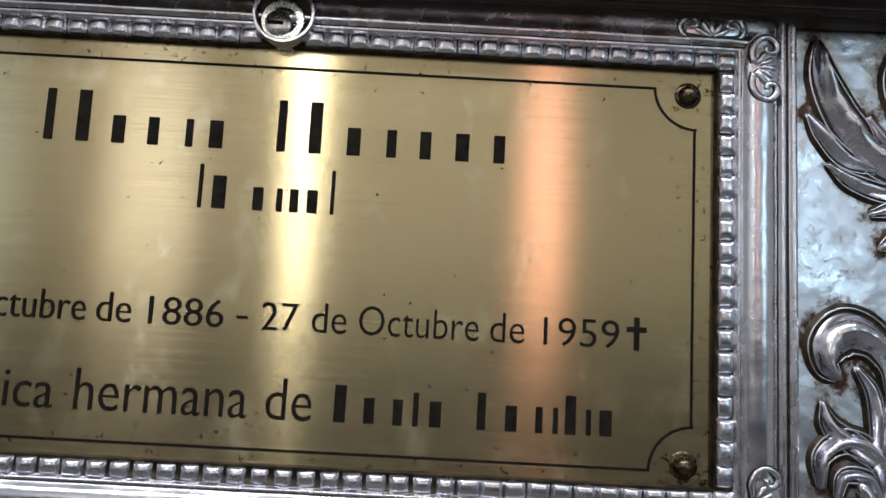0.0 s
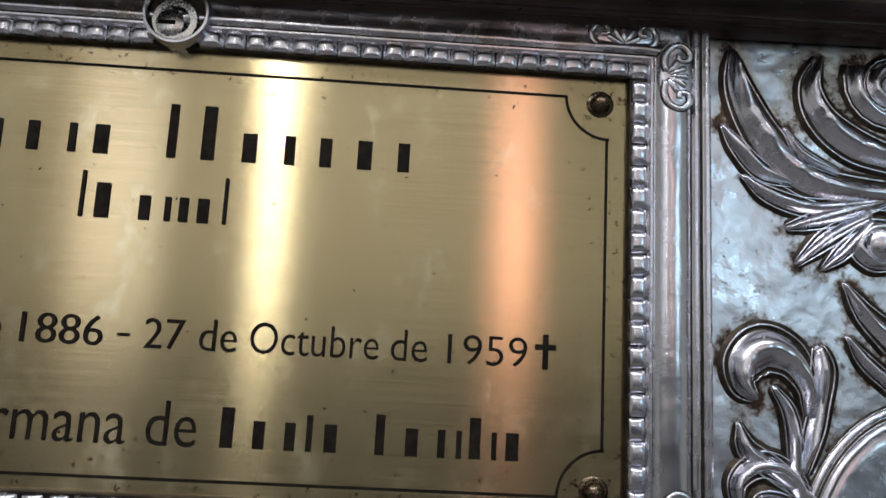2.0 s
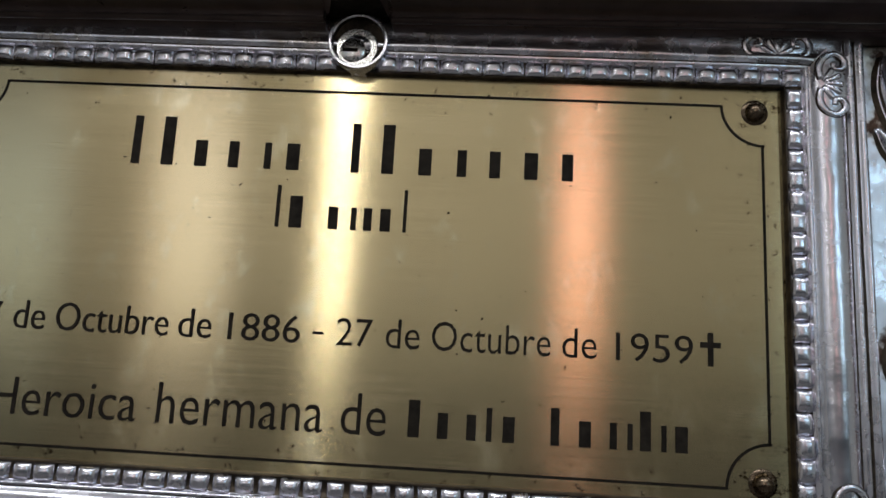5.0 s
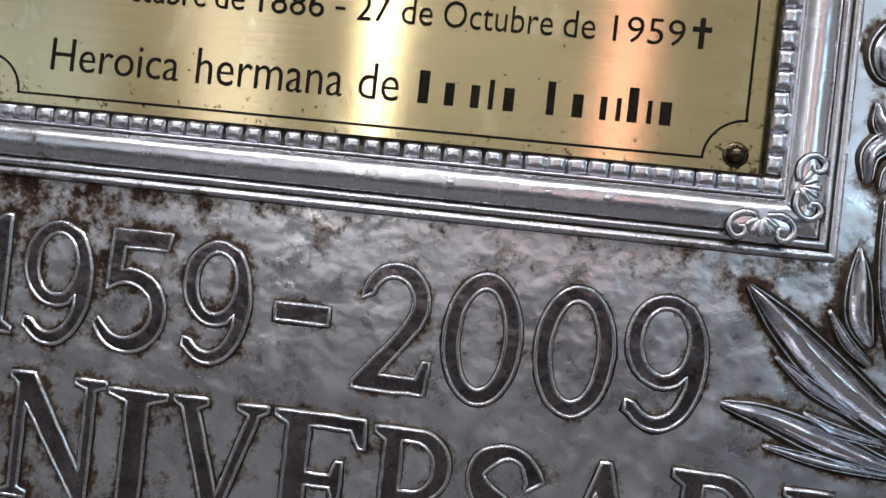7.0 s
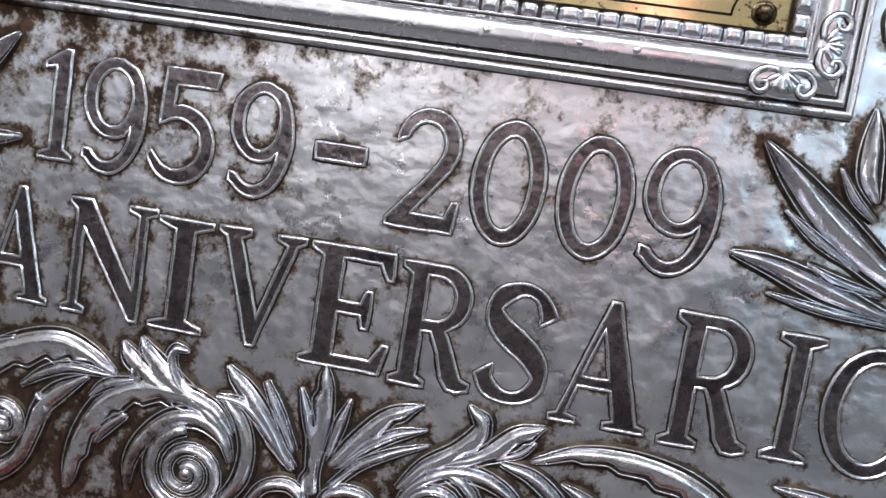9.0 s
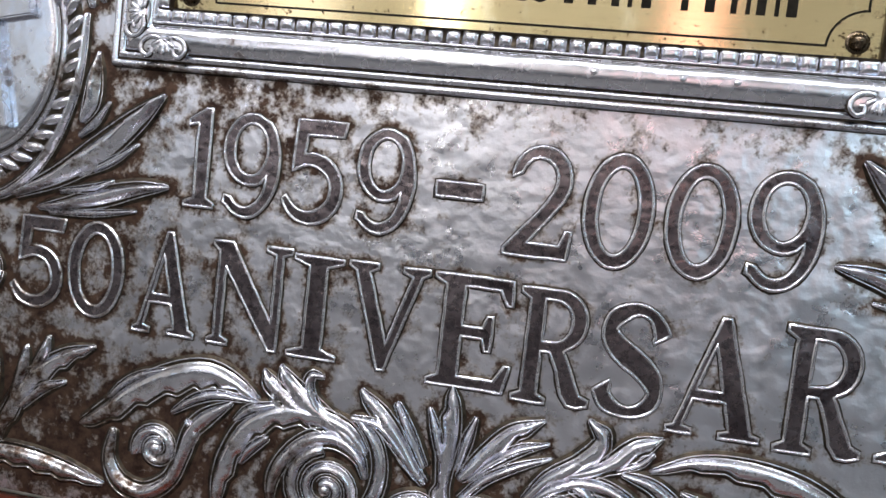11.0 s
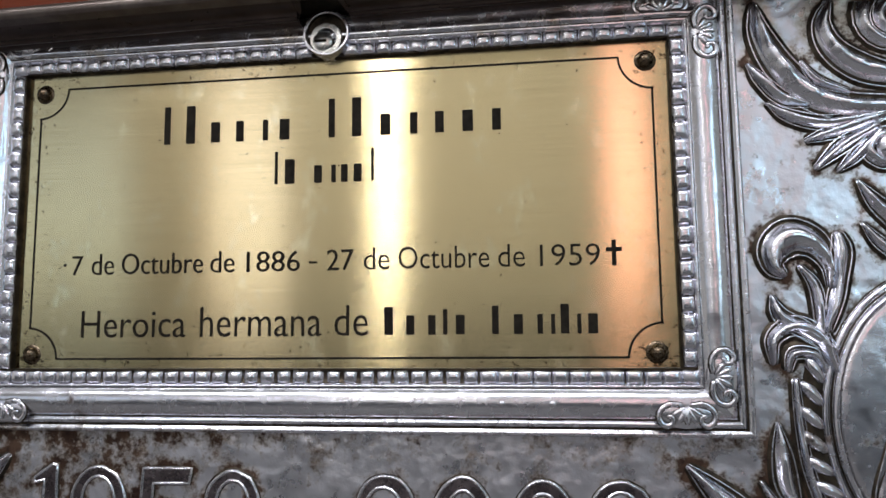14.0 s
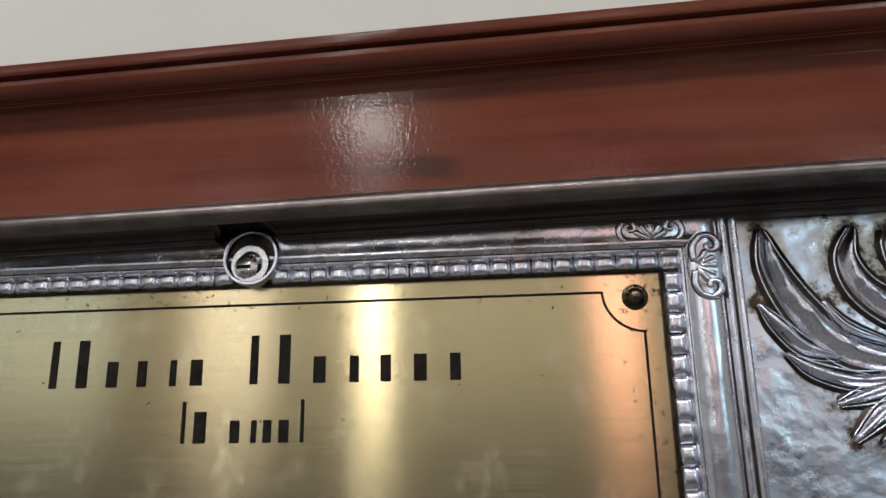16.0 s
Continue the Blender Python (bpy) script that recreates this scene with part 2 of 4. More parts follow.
DOME = (-0.78, -0.48, -0.15, 0.18, 0.50, 0.79)
ORNAMENT = []  # x, z, reach of every chased line, for the tarnish that stays beside it


def chased_in(bm, line, h=2.0, base=0.0, closed=False, rim=1.0, teeth=0):
    """A chased blade along a line: a dark seam, a raised rim, a dark groove and a domed middle."""
    rows = []
    for i, (x, z, w) in enumerate(line):
        saw = (teeth * (1 - i / len(line))) % 1.0 if teeth else 0.0
        a, b = (line[i - 1], line[(i + 1) % len(line)]) if closed else (line[max(0, i - 1)], line[min(len(line) - 1, i + 1)])
        t = Vector((b[0] - a[0], b[1] - a[1]))
        t = t.normalized() if t.length > 1e-6 else Vector((1, 0))
        nx, nz = -t.y, t.x
        w = max(w, 0.35) * 1.28 + 0.35 * min(1.0, w / 2) if rim > 0.9 else max(w, 0.5) + 0.3
        if base == 0.0:
            ORNAMENT.append((x, z, w))
        k = min(1.0, w / 3.2) * rim
        beaten = 1.0 + 0.30 * noise.noise((x * 0.07, z * 0.07, 2.0)) + 0.12 * noise.noise((x * 0.22, z * 0.22, 9.0))
        body, dome = w - (0.90 + 1.25 * min(1.0, max(0.0, w - 3.0) / 3.5)) * k, 1.75 * h * min(1.0, w / 3.4) * beaten
        side = [(w + (1.1 + 1.8 * k) * rim, -1.0), (w + (0.6 + 1.0 * k) * rim, 0.06), (w + 0.32 * k, 0.50 * rim), (w, 0.82 * rim), (w - 0.32 * k, 0.50 * rim), (w - 0.75 * k, 0.0), (body, 0.16)]
        tooth = w * 0.42 * min(saw / 0.7, (1 - saw) / 0.3) if teeth else 0.0
        top = 0.14 + 0.25 * noise.noise((x * 0.05, z * 0.05, 4.0))
        middle = [(u * body - (tooth * 0.5 * (1 - u) if u < 0 else 0.0), 0.2 + dome * (1 - (abs(u - top) / (1 + (top if u < top else -top))) ** 1.8)) for u in DOME]
        cut = [(-o - tooth, y) for o, y in side] + middle + side[::-1]
        rows.append([(MM * (x + nx * o), -MM * (base + y), Z0 + MM * (z + nz * o)) for o, y in cut])
    if not closed:
        for end, inward in ((0, 1), (-1, -2)):
            (x, z, w), (x2, z2, _) = line[end], line[inward]
            d = Vector((x - x2, z - z2)).normalized() * 1.6 * rim
            cap = [(MM * (x + d.x) + 0.25 * (p[0] - MM * x), 0.001 - MM * base, Z0 + MM * (z + d.y) + 0.25 * (p[2] - Z0 - MM * z)) for p in rows[end]]
            rows.insert(0, cap) if end == 0 else rows.append(cap)
    strip(bm, rows, SECTION_MATS, closed)


def blade(name, pts, h=2.0, parent=None, base=0.0, lobed=True):
    bm = bmesh.new()
    length = sum(math.hypot(b[0] - a[0], b[1] - a[1]) for a, b in zip(pts, pts[1:]))
    wide = max(p[2] for p in pts)
    teeth = max(2, round(length / 17)) if lobed and name == "leaf" and wide > 2.6 and length > 30 else 0
    line = glide(pts, 12 if teeth else 10)
    chased_in(bm, line if pts[0][0] < pts[-1][0] else [Vector(p) for p in line[::-1]], h, base, teeth=teeth)
    return part(name, bm, [SILVER, DARK], parent or panel)


def both(name, pts, h=2.0):
    blade(name, pts, h, lobed=False)
    blade(name, [(-x, z, w) for x, z, w in pts], h, lobed=False)


def spiral_line(cx, cz, r0, r1, turns, w0, w1, start, hand=1, n=20):
    steps = int(n * turns)
    out = []
    for i in range(steps + 1):
        f = i / steps
        a, r = start + hand * 2 * math.pi * turns * f, r0 + (r1 - r0) * f ** 0.85
        out.append(Vector((cx + r * math.cos(a), cz + r * math.sin(a), w0 + (w1 - w0) * f)))
    return out


def spiral(name, *values, h=1.8):
    bm = bmesh.new()
    chased_in(bm, spiral_line(*values), h)
    return part(name, bm, [SILVER, DARK], panel)


def boss_in(bm, x, z, rx, rz, h, base=0.0, turn=0.0, rings=6, n=20, bury=0.8):
    """A low dome with a soft shoulder."""
    c, s = math.cos(turn), math.sin(turn)
    rows = []
    for k in range(rings + 1):
        f = k / rings
        r, y = math.sin(f * math.pi / 2), h * math.cos(f * math.pi / 2) - (bury if k == rings else 0)
        r = max(r, 0.02)
        rows.append([])
        for i in range(n + 1):
            u, v = r * rx * math.cos(2 * math.pi * i / n), r * rz * math.sin(2 * math.pi * i / n)
            rows[-1].append((MM * (x + c * u - s * v), -MM * (base + y), Z0 + MM * (z + s * u + c * v)))
    strip(bm, rows)
    bmesh.ops.remove_doubles(bm, verts=bm.verts, dist=1e-6)


def boss(name, x, z, rx, rz, h, parent=None, material=None, base=0.0, turn=0.0):
    bm = bmesh.new()
    boss_in(bm, x, z, rx, rz, h, base, turn)
    return part(name, bm, material or SILVER, parent or panel)


# ---- the room ----
WEST, EAST, TOP = -4.2, 4.2, 3.7
tagged(box("floor", WEST - 0.2, EAST + 0.2, BACK - 0.2, 0.4, -0.1, 0.0, FLOOR), "worn brown stone floor of the chapel", "floor", kind="structure")
tagged(box("ceiling", WEST - 0.2, EAST + 0.2, BACK - 0.2, 0.4, TOP, TOP + 0.1, CEILING), "plain white painted ceiling", "ceiling", kind="structure")
tagged(box("wall_north", WEST - 0.2, EAST + 0.2, 0.012, 0.25, 0.0, TOP, PLASTER), "cream plastered wall behind the wooden case", "wall", kind="structure")
tagged(box("wall_west", WEST - 0.2, WEST, BACK, 0.012, 0.0, TOP, PLASTER), "plain cream plastered side wall", "wall", kind="structure")
tagged(box("wall_east", EAST, EAST + 0.2, BACK, 0.012, 0.0, TOP, PLASTER), "plain cream plastered side wall", "wall", kind="structure")
bm = bmesh.new()
edge = WEST - 0.2
for cx, z0, z1, w, _, _ in sorted(OPENINGS):
    box_in(bm, edge, cx - w / 2, BACK - 0.2, BACK, 0.0, TOP)
    box_in(bm, cx - w / 2, cx + w / 2, BACK - 0.2, BACK, 0.0, z0)
    box_in(bm, cx - w / 2, cx + w / 2, BACK - 0.2, BACK, z1, TOP)
    edge = cx + w / 2
box_in(bm, edge, EAST + 0.2, BACK - 0.2, BACK, 0.0, TOP)
tagged(part("wall_south", bm, PLASTER, smooth=False), "cream plastered wall pierced by tall windows", "wall", kind="structure")
for i, (cx, z0, z1, w, _, _) in enumerate(OPENINGS):
    bm = bmesh.new()
    for a, b, c, d in ((cx - w / 2, cx - w / 2 + 0.015, z0, z1), (cx + w / 2 - 0.015, cx + w / 2, z0, z1), (cx - w / 2 + 0.015, cx + w / 2 - 0.015, z0, z0 + 0.03), (cx - w / 2 + 0.015, cx + w / 2 - 0.015, z1 - 0.03, z1)):
        box_in(bm, a, b, BACK - 0.09, BACK - 0.03, c, d)
    tagged(part("window_%d" % (i + 1), bm, PAINT, smooth=False), "brown painted window frame in a deep reveal", "window", kind="structure")
for cx in (-1.5, 0.1, 1.7):
    bm = bmesh.new()
    box_in(bm, cx - 0.66, cx + 0.66, -2.41, -1.79, 3.65, TOP, 0.01)
    tagged(part("ceiling_lamp", bm, FITTING, smooth=False), "white metal ceiling lamp fitting", "ceiling lamp", "ceiling lamps")
bm = bmesh.new()
box_in(bm, -1.02, -0.72, BACK, BACK + 0.06, 3.16, 3.5, 0.01)
tagged(part("wall_lamp", bm, FITTING, smooth=False), "white box lamp fixed to the wall", "wall lamp")
# Unseen boarding, added so the metal reflects a darker, bluer lower wall.
bm = bmesh.new()
box_in(bm, WEST, EAST, BACK, BACK + 0.02, 0.0, 1.35)
tagged(part("wainscot", bm, REFLECTED_GREY, smooth=False), "unseen grey boarding added along the wall to darken low reflections", "wainscot", kind="structure")


# ---- the wooden case ----
def moulding(name, profile, x0, x1, material, parent, label=""):
    """A straight length from x0 to x1 of a profile given as (y, z)."""
    bm = bmesh.new()
    n = 40
    strip(bm, [[(x0 + (x1 - x0) * i / n, y, z) for y, z in profile] for i in range(n + 1)])
    for x in (x0, x1):
        bm.faces.new([bm.verts.new((x, y, z)) for y, z in profile])
    ob = part(name, bm, material, parent, label)
    ob.data.set_sharp_from_angle(angle=radians(40))
    return ob


def arc(cy, cz, r, a0, a1, n=8):
    return [(cy + r * math.cos(radians(a0 + (a1 - a0) * i / n)), cz + r * math.sin(radians(a0 + (a1 - a0) * i / n))) for i in range(n + 1)]


case = tagged(new("wooden_case"), "varnished red mahogany case framing the silver panel", "case")
case.matrix_basis = pose(0, 0, 1.39) @ pose(0, 0, 0, 0, -0.92, 0) @ pose(0, 0, -1.39)  # it hangs a little askew
box("top_rail", -0.46, 0.46, -0.027, 0.011, 1.3925, 1.4475, WOOD, case)
box("stile", -0.46, -0.365, -0.027, 0.011, 0.80, 1.388, WOOD, case, 0.002)
box("stile", 0.365, 0.46, -0.027, 0.011, 0.80, 1.388, WOOD, case, 0.002)
box("bottom_rail", -0.365, 0.365, -0.020, 0.011, 0.80, 0.9035, WOOD, case, 0.002)
profile = [(0.011, 1.4416), (-0.0272, 1.4416), (-0.0276, 1.4434), (-0.0288, 1.4448), (-0.0308, 1.4458), (-0.0335, 1.4463), (-0.0338, 1.4468), (-0.0352, 1.4469), (-0.0354, 1.4474)]
profile += [(-0.0354 - 0.0068 * math.sin(radians(a)), 1.4546 - 0.0072 * math.cos(radians(a))) for a in range(0, 100, 10)]
profile += [(-0.0400, 1.4552), (-0.0400, 1.4560), (-0.0440, 1.4562), (-0.0446, 1.4570), (-0.0446, 1.4612), (0.011, 1.4616)]
moulding("cornice", profile, -0.47, 0.47, WOOD, case, "moulded mahogany cornice")
profile = [(-0.001, 1.3810), (-0.0080, 1.3808), (-0.0098, 1.3812), (-0.0112, 1.3822), (-0.0118, 1.3816), (-0.0134, 1.3814), (-0.0146, 1.3820), (-0.0149, 1.3830), (-0.0142, 1.3840), (-0.0148, 1.3850), (-0.0170, 1.3860), (-0.0200, 1.3867), (-0.0226, 1.3870), (-0.0230, 1.3876)]
profile += arc(-0.0284, 1.3903, 0.0044, 225, 80, 12) + [(-0.0268, 1.3947)]


def above(line, floor, n=36):
    """The part of a profile above a height, as n points evenly along it."""
    kept = []
    for (ya, za), (yb, zb) in zip(line, line[1:]):
        for k in range(12):
            y, z = ya + (yb - ya) * k / 12, za + (zb - za) * k / 12
            if z >= floor or z > 1.3885:
                kept.append((y, z))
    kept.append(line[-1])
    return [kept[round(i * (len(kept) - 1) / (n - 1))] for i in range(n)]


columns = [-0.365, -0.2, -0.1] + [-0.0160 + 0.0005 * i for i in range(67)] + [0.08, 0.16, 0.24, 0.365]
bm = bmesh.new()
rows = []
for x in columns:
    dx = x - 0.0005
    notch = 1.3757 + math.sqrt(max(0.0, 0.0152 ** 2 - dx * dx)) if abs(dx) < 0.0152 else 0.0
    rows.append([(x, y, z) for y, z in above(profile, notch)])
strip(bm, rows)
part("lip", bm, BRONZE, case, "dark bronze moulding notched round the lock").data.set_sharp_from_angle(angle=radians(40))

moulding("lip_bead", [(-0.0262, 1.3862)] + arc(-0.0284, 1.3903, 0.0047, 222, 78, 14) + [(-0.0262, 1.3949)], -0.365, 0.365, BEAD_SHEEN, case, "greyish bead along the bronze moulding, its highlight put into the colour")
# Black boxes stand in for the deep shade inside the notch.
box("notch_shade_back", -0.0157, 0.0167, -0.0045, 0.0, 1.3745, 1.3925, BLACK, case, 0.0, "black filler for the shade behind the notch round the lock")
box("notch_shade_roof", -0.0157, 0.0167, -0.0255, -0.0045, 1.3888, 1.3925, BLACK, case, 0.0, "black filler for the shade at the top of the notch round the lock")

# ---- the silver panel ----
panel = tagged(new("silver_relief"), "embossed silver panel with scrolled leaves, medallions and a raised anniversary inscription", "panel")
blade("leaf", [(-216.1, -244.8, 1.7), (-200.2, -234.3, 4.4), (-181.6, -219.6, 5.5), (-159.7, -208.4, 6.2), (-140.8, -203.6, 5.8), (-124.5, -206.7, 4.1), (-109.4, -214.3, 1.3)])
blade("leaf", [(-200.7, -228, 1), (-193.2, -219.4, 1.7), (-182.3, -211.6, 1.7), (-166.5, -205.8, 1)])
blade("leaf", [(-160.3, -229.5, 1), (-147.2, -220, 2.3), (-133.2, -215.3, 2.2), (-110.9, -215.5, 1)])
blade("leaf", [(-129.8, -278.9, 1), (-128.2, -263.2, 3.5), (-123.5, -246.5, 4.4), (-114, -230.7, 5), (-100.7, -221.4, 4.7), (-85.5, -217.8, 4.7), (-69.9, -218.1, 4), (-55.4, -223.2, 3.4), (-44.9, -233.6, 1.5)])
blade("leaf", [(-116.5, -251.5, 0.9), (-111.1, -242.6, 2.3), (-102.4, -234.8, 1.6)])
blade("leaf", [(-122.3, -228.1, 1), (-113.5, -220.3, 2.2), (-98.3, -215.1, 1.2)])
blade("leaf", [(-97.7, -193, 0.9), (-90.3, -203.3, 4.4), (-78.2, -213.5, 5.3), (-61.6, -222.8, 3.7), (-46.5, -232.9, 1.5)])
blade("leaf", [(-107.2, -197, 0.9), (-101, -205.2, 3.4), (-90.8, -212.6, 2.8), (-79.2, -218.2, 1.3)])
blade("tendril", [(-73.2, -195.5, 0.9), (-79.4, -195.4, 1.9), (-81, -202.3, 2.4), (-75.1, -212.9, 2.1), (-63.3, -221.6, 1.2)])
blade("tendril", [(-96.6, -273.1, 0.9), (-96.7, -257.3, 2.8), (-90.4, -243.5, 3.5), (-77.6, -231.8, 4.1), (-62.4, -229.1, 4), (-49.1, -236.5, 2.7), (-44.1, -247.3, 1.3)])
blade("tendril", [(-51.8, -214.9, 1.2), (-41.3, -225.3, 3), (-36.4, -239.7, 3.3), (-38.1, -255.5, 3.4), (-46.8, -268.1, 2.4), (-62.8, -277.6, 1.6)])
blade("tendril", [(-195.9, -245.3, 1.3), (-197, -263.3, 3), (-188.1, -276.2, 4.4), (-172.8, -278.8, 4.4), (-158.7, -269, 3.7), (-152, -253.3, 3.6), (-147.6, -238.9, 3.9), (-138.9, -228.8, 3.9), (-124.9, -218.6, 1)])
blade("leaf", [(-150.8, -232.5, 1), (-145.3, -239.4, 1.9), (-147.7, -247.8, 1.3)])
blade("leaf", [(-100.7, -208.2, 0.9), (-100.2, -212.7, 1.6), (-96.6, -216.7, 0.9)])
blade("leaf", [(-50.7, -199.5, 1.2), (-38.6, -211, 3.8), (-26.1, -225.5, 3.5), (-14.3, -241.7, 2.1)])
blade("leaf", [(-30.5, -203.6, 1.5), (-22.6, -217.3, 2.4), (-12.7, -235.3, 1.8)])
blade("leaf", [(-54.8, -215.4, 1.2), (-39.3, -217.3, 2.1), (-25.5, -230, 2.4), (-11.5, -244.2, 1.8)])
blade("leaf", [(-2, -189, 0.6), (-0.3, -201.3, 3.1), (0.1, -219.2, 3.8), (-1.3, -242.3, 2.9), (-1.7, -254.7, 4.3)])
blade("leaf", [(-12.5, -203.4, 0.9), (-7.8, -216.1, 2.1), (-3.8, -230.5, 1.5)])
blade("leaf", [(12.3, -205, 0.9), (8.8, -217.6, 2.4), (5, -233.5, 1.8)])
blade("leaf", [(47.7, -200.2, 0.6), (32.5, -208.8, 3.5), (19.8, -222.6, 3.8), (7.1, -238.2, 2.1)])
blade("leaf", [(51.2, -212, 0.6), (36.6, -217.6, 2.3), (23.4, -227, 2), (11.6, -238.3, 1.5)])
blade("leaf", [(53.4, -219.3, 0.6), (36.5, -226.7, 1.7), (20.3, -236.7, 2.1), (8.7, -249.6, 1.8)])
blade("tendril", [(-32.9, -267.6, 1.9), (-25.1, -256.7, 2.4), (-13.4, -253.2, 2.8), (-5.1, -258.4, 2.4), (-3.9, -267.5, 1.5)])
blade("tendril", [(6.5, -266, 1.5), (6.6, -256.1, 2.4), (14.8, -250.8, 2.7), (26.8, -251.5, 2.3), (31.1, -260.5, 1.5)])
blade("leaf", [(70.7, -196.1, 0.9), (77.9, -205.9, 3.4), (68.5, -218.6, 3.7), (53, -229.9, 3.1), (41.8, -243.2, 1.4)])
blade("leaf", [(106.9, -199.7, 0.8), (94.9, -206.3, 3.7), (80, -219.4, 3.1), (62.6, -227.1, 1.1)])
blade("leaf", [(103.6, -208.2, 0.9), (97.6, -214.6, 1.4), (87.1, -219.5, 0.8)])
blade("tendril", [(41.7, -252.3, 0.9), (50.1, -240, 2.6), (63.3, -231.5, 3.5), (78.7, -229.4, 3.4), (93.8, -234.6, 2.7), (105.2, -244.3, 1.6)])
blade("tendril", [(90.2, -221, 1.1), (104.8, -224.5, 2.7), (117.4, -233, 3), (124.4, -242, 2.2)])
blade("leaf", [(103.6, -217, 0.8), (124.5, -208.7, 2.5), (146.2, -207.6, 3.8), (168.4, -211.4, 4.8), (185.7, -218.2, 4.8), (200.8, -228.2, 3.6)])
blade("leaf", [(120.3, -225.6, 0.8), (132.3, -231, 2.1), (144.5, -238, 1.6)])
blade("leaf", [(214.7, -206.9, 0.6), (228.5, -208.5, 2), (244.2, -210.2, 2)])
blade("leaf", [(-212.2, -199.5, 0.8), (-231.5, -208, 3.4), (-250.3, -223.2, 4.4), (-264.9, -245.6, 3.6), (-275.3, -268.6, 1.8)])
blade("leaf", [(-241.7, -197.9, 0.9), (-244.4, -208.2, 2.2), (-252.5, -223.8, 1.7)])
blade("leaf", [(-255.8, -205.5, 0.9), (-257.5, -219.3, 2.2), (-261.7, -237.4, 1.8)])
blade("leaf", [(-229.6, -222.9, 0.9), (-243.6, -229.1, 2.2), (-257.1, -241.6, 1.8)])
blade("tendril", [(-289.6, -197.9, 1.8), (-280.2, -211.9, 3.5), (-277.8, -231.3, 4.1), (-283.4, -251.8, 3.6), (-295.5, -266, 2.3)])
blade("leaf", [(-281.4, -270.9, 3.8), (-254.8, -270.9, 4.5), (-228.4, -274.1, 4.1), (-200.6, -278.8, 1.1)])
both("leaf", [(223.7, 179.6, 1), (226.5, 163.1, 4.3), (235.4, 144.9, 5.8), (248.1, 130.7, 6), (264.4, 123.8, 5.3), (290.5, 121.9, 4.3)], h=3.2)
both("leaf", [(219.6, 147.3, 0.7), (225.8, 138.9, 2.4), (235.1, 129.4, 2.9), (247.9, 125, 1.2)])
both("leaf", [(228, 126.6, 0.7), (238.3, 119.7, 2.4), (254.6, 115.4, 2.8), (276, 117.9, 2.4), (289.3, 121.1, 1.4)])
both("leaf", [(260.5, 179.3, 1), (256.4, 166.5, 3.3), (260.8, 153.4, 4.8), (273.6, 142.9, 5.5), (291.3, 136.9, 4.3)], h=3)
both("leaf", [(245, 147.5, 0.7), (252.5, 137.2, 1.7), (267, 130.5, 1)])
both("leaf", [(286.8, 120, 1.4), (267.5, 113.7, 3.1), (256.8, 110.2, 2.6), (245.5, 106.8, 1)])
both("leaf", [(279.3, 113.5, 1.9), (262.4, 103.9, 2.8), (249.2, 92.8, 1)])
both("leaf", [(280.4, 110.7, 1.9), (268.1, 98.5, 2.2), (259.6, 91.1, 0.7)])
both("tendril", [(288.6, 109.4, 1.9), (279.1, 108.3, 2.4), (274, 101.1, 2.9), (279.6, 94.6, 2.4), (289, 94, 1.4)])
both("leaf", [(268.2, 85.3, 0.7), (275.8, 74.1, 3), (287.3, 63.6, 4.6)])
both("leaf", [(268.9, 64.2, 0.7), (275.4, 55.3, 2.1), (286.4, 46.1, 2.3)])
both("tendril", [(251.5, 34, 1.0), (251.5, 45, 3.0), (245.5, 55, 5.6), (235, 58.5, 7.0), (227.5, 52.5, 6.4), (226.5, 44.5, 4.0), (231, 39.5, 1.4)], h=3.4)
both("leaf", [(256.8, 59.8, 1.8), (258.1, 51.2, 3.5), (256.5, 38.3, 2.8), (253.8, 27.6, 2.9), (249.3, 12.8, 1.6)])
both("tendril", [(238.7, 43.8, 0.9), (244.7, 34.5, 2), (246.5, 21, 2.2), (246, 6.5, 1.8)])
both("leaf", [(224.6, 29.5, 0.7), (228.1, 20.2, 2.8), (239, 12.8, 3.1), (253, 2.7, 1.8)])
both("tendril", [(223.7, -2.9, 1.2), (224.2, 8.8, 2.7), (234, 15, 3.5), (245.7, 9.4, 3.2), (251.6, -6.3, 1.7)], h=2.6)
both("tendril", [(230.2, -6.1, 1.2), (233.2, 1.7, 2.1), (242.9, 1, 2), (247.3, -6.3, 1.2)])
both("leaf", [(181.5, -52.5, 0.9), (197.5, -67.7, 4.7), (218.7, -86.3, 6.3), (241.8, -102.6, 4.8), (270.7, -117, 1.7)], h=3.5)
both("leaf", [(175.6, -103, 1), (193.5, -106.2, 3.3), (215.9, -113, 4.5), (237.5, -119.3, 2.9), (255, -123, 0.9)], h=3)
both("leaf", [(223.8, -31.7, 0.6), (225.1, -47.2, 3.5), (226.6, -60.8, 3.9), (231.1, -71.4, 1.5)], h=2.6)
both("leaf", [(215, -59.4, 0.6), (222.5, -71, 1.5), (232.3, -79.6, 0.9)])
both("leaf", [(195.5, -81.1, 0.6), (210.7, -91.9, 1.8), (230.1, -102.3, 0.9)])
both("leaf", [(209.2, -103.1, 0.6), (221.2, -108.3, 1.7), (241.9, -112, 0.9)])
both("leaf", [(194.1, -118.6, 0.6), (218.3, -122.4, 1.5), (247.7, -124.8, 0.9)])
both("tendril", [(233.2, -10.9, 1.2), (234.2, -33, 1.7), (237.2, -55, 1.8), (246.1, -79.9, 2), (259.2, -101.3, 2.2), (276.4, -116.1, 2), (293.2, -121.5, 1.4)])

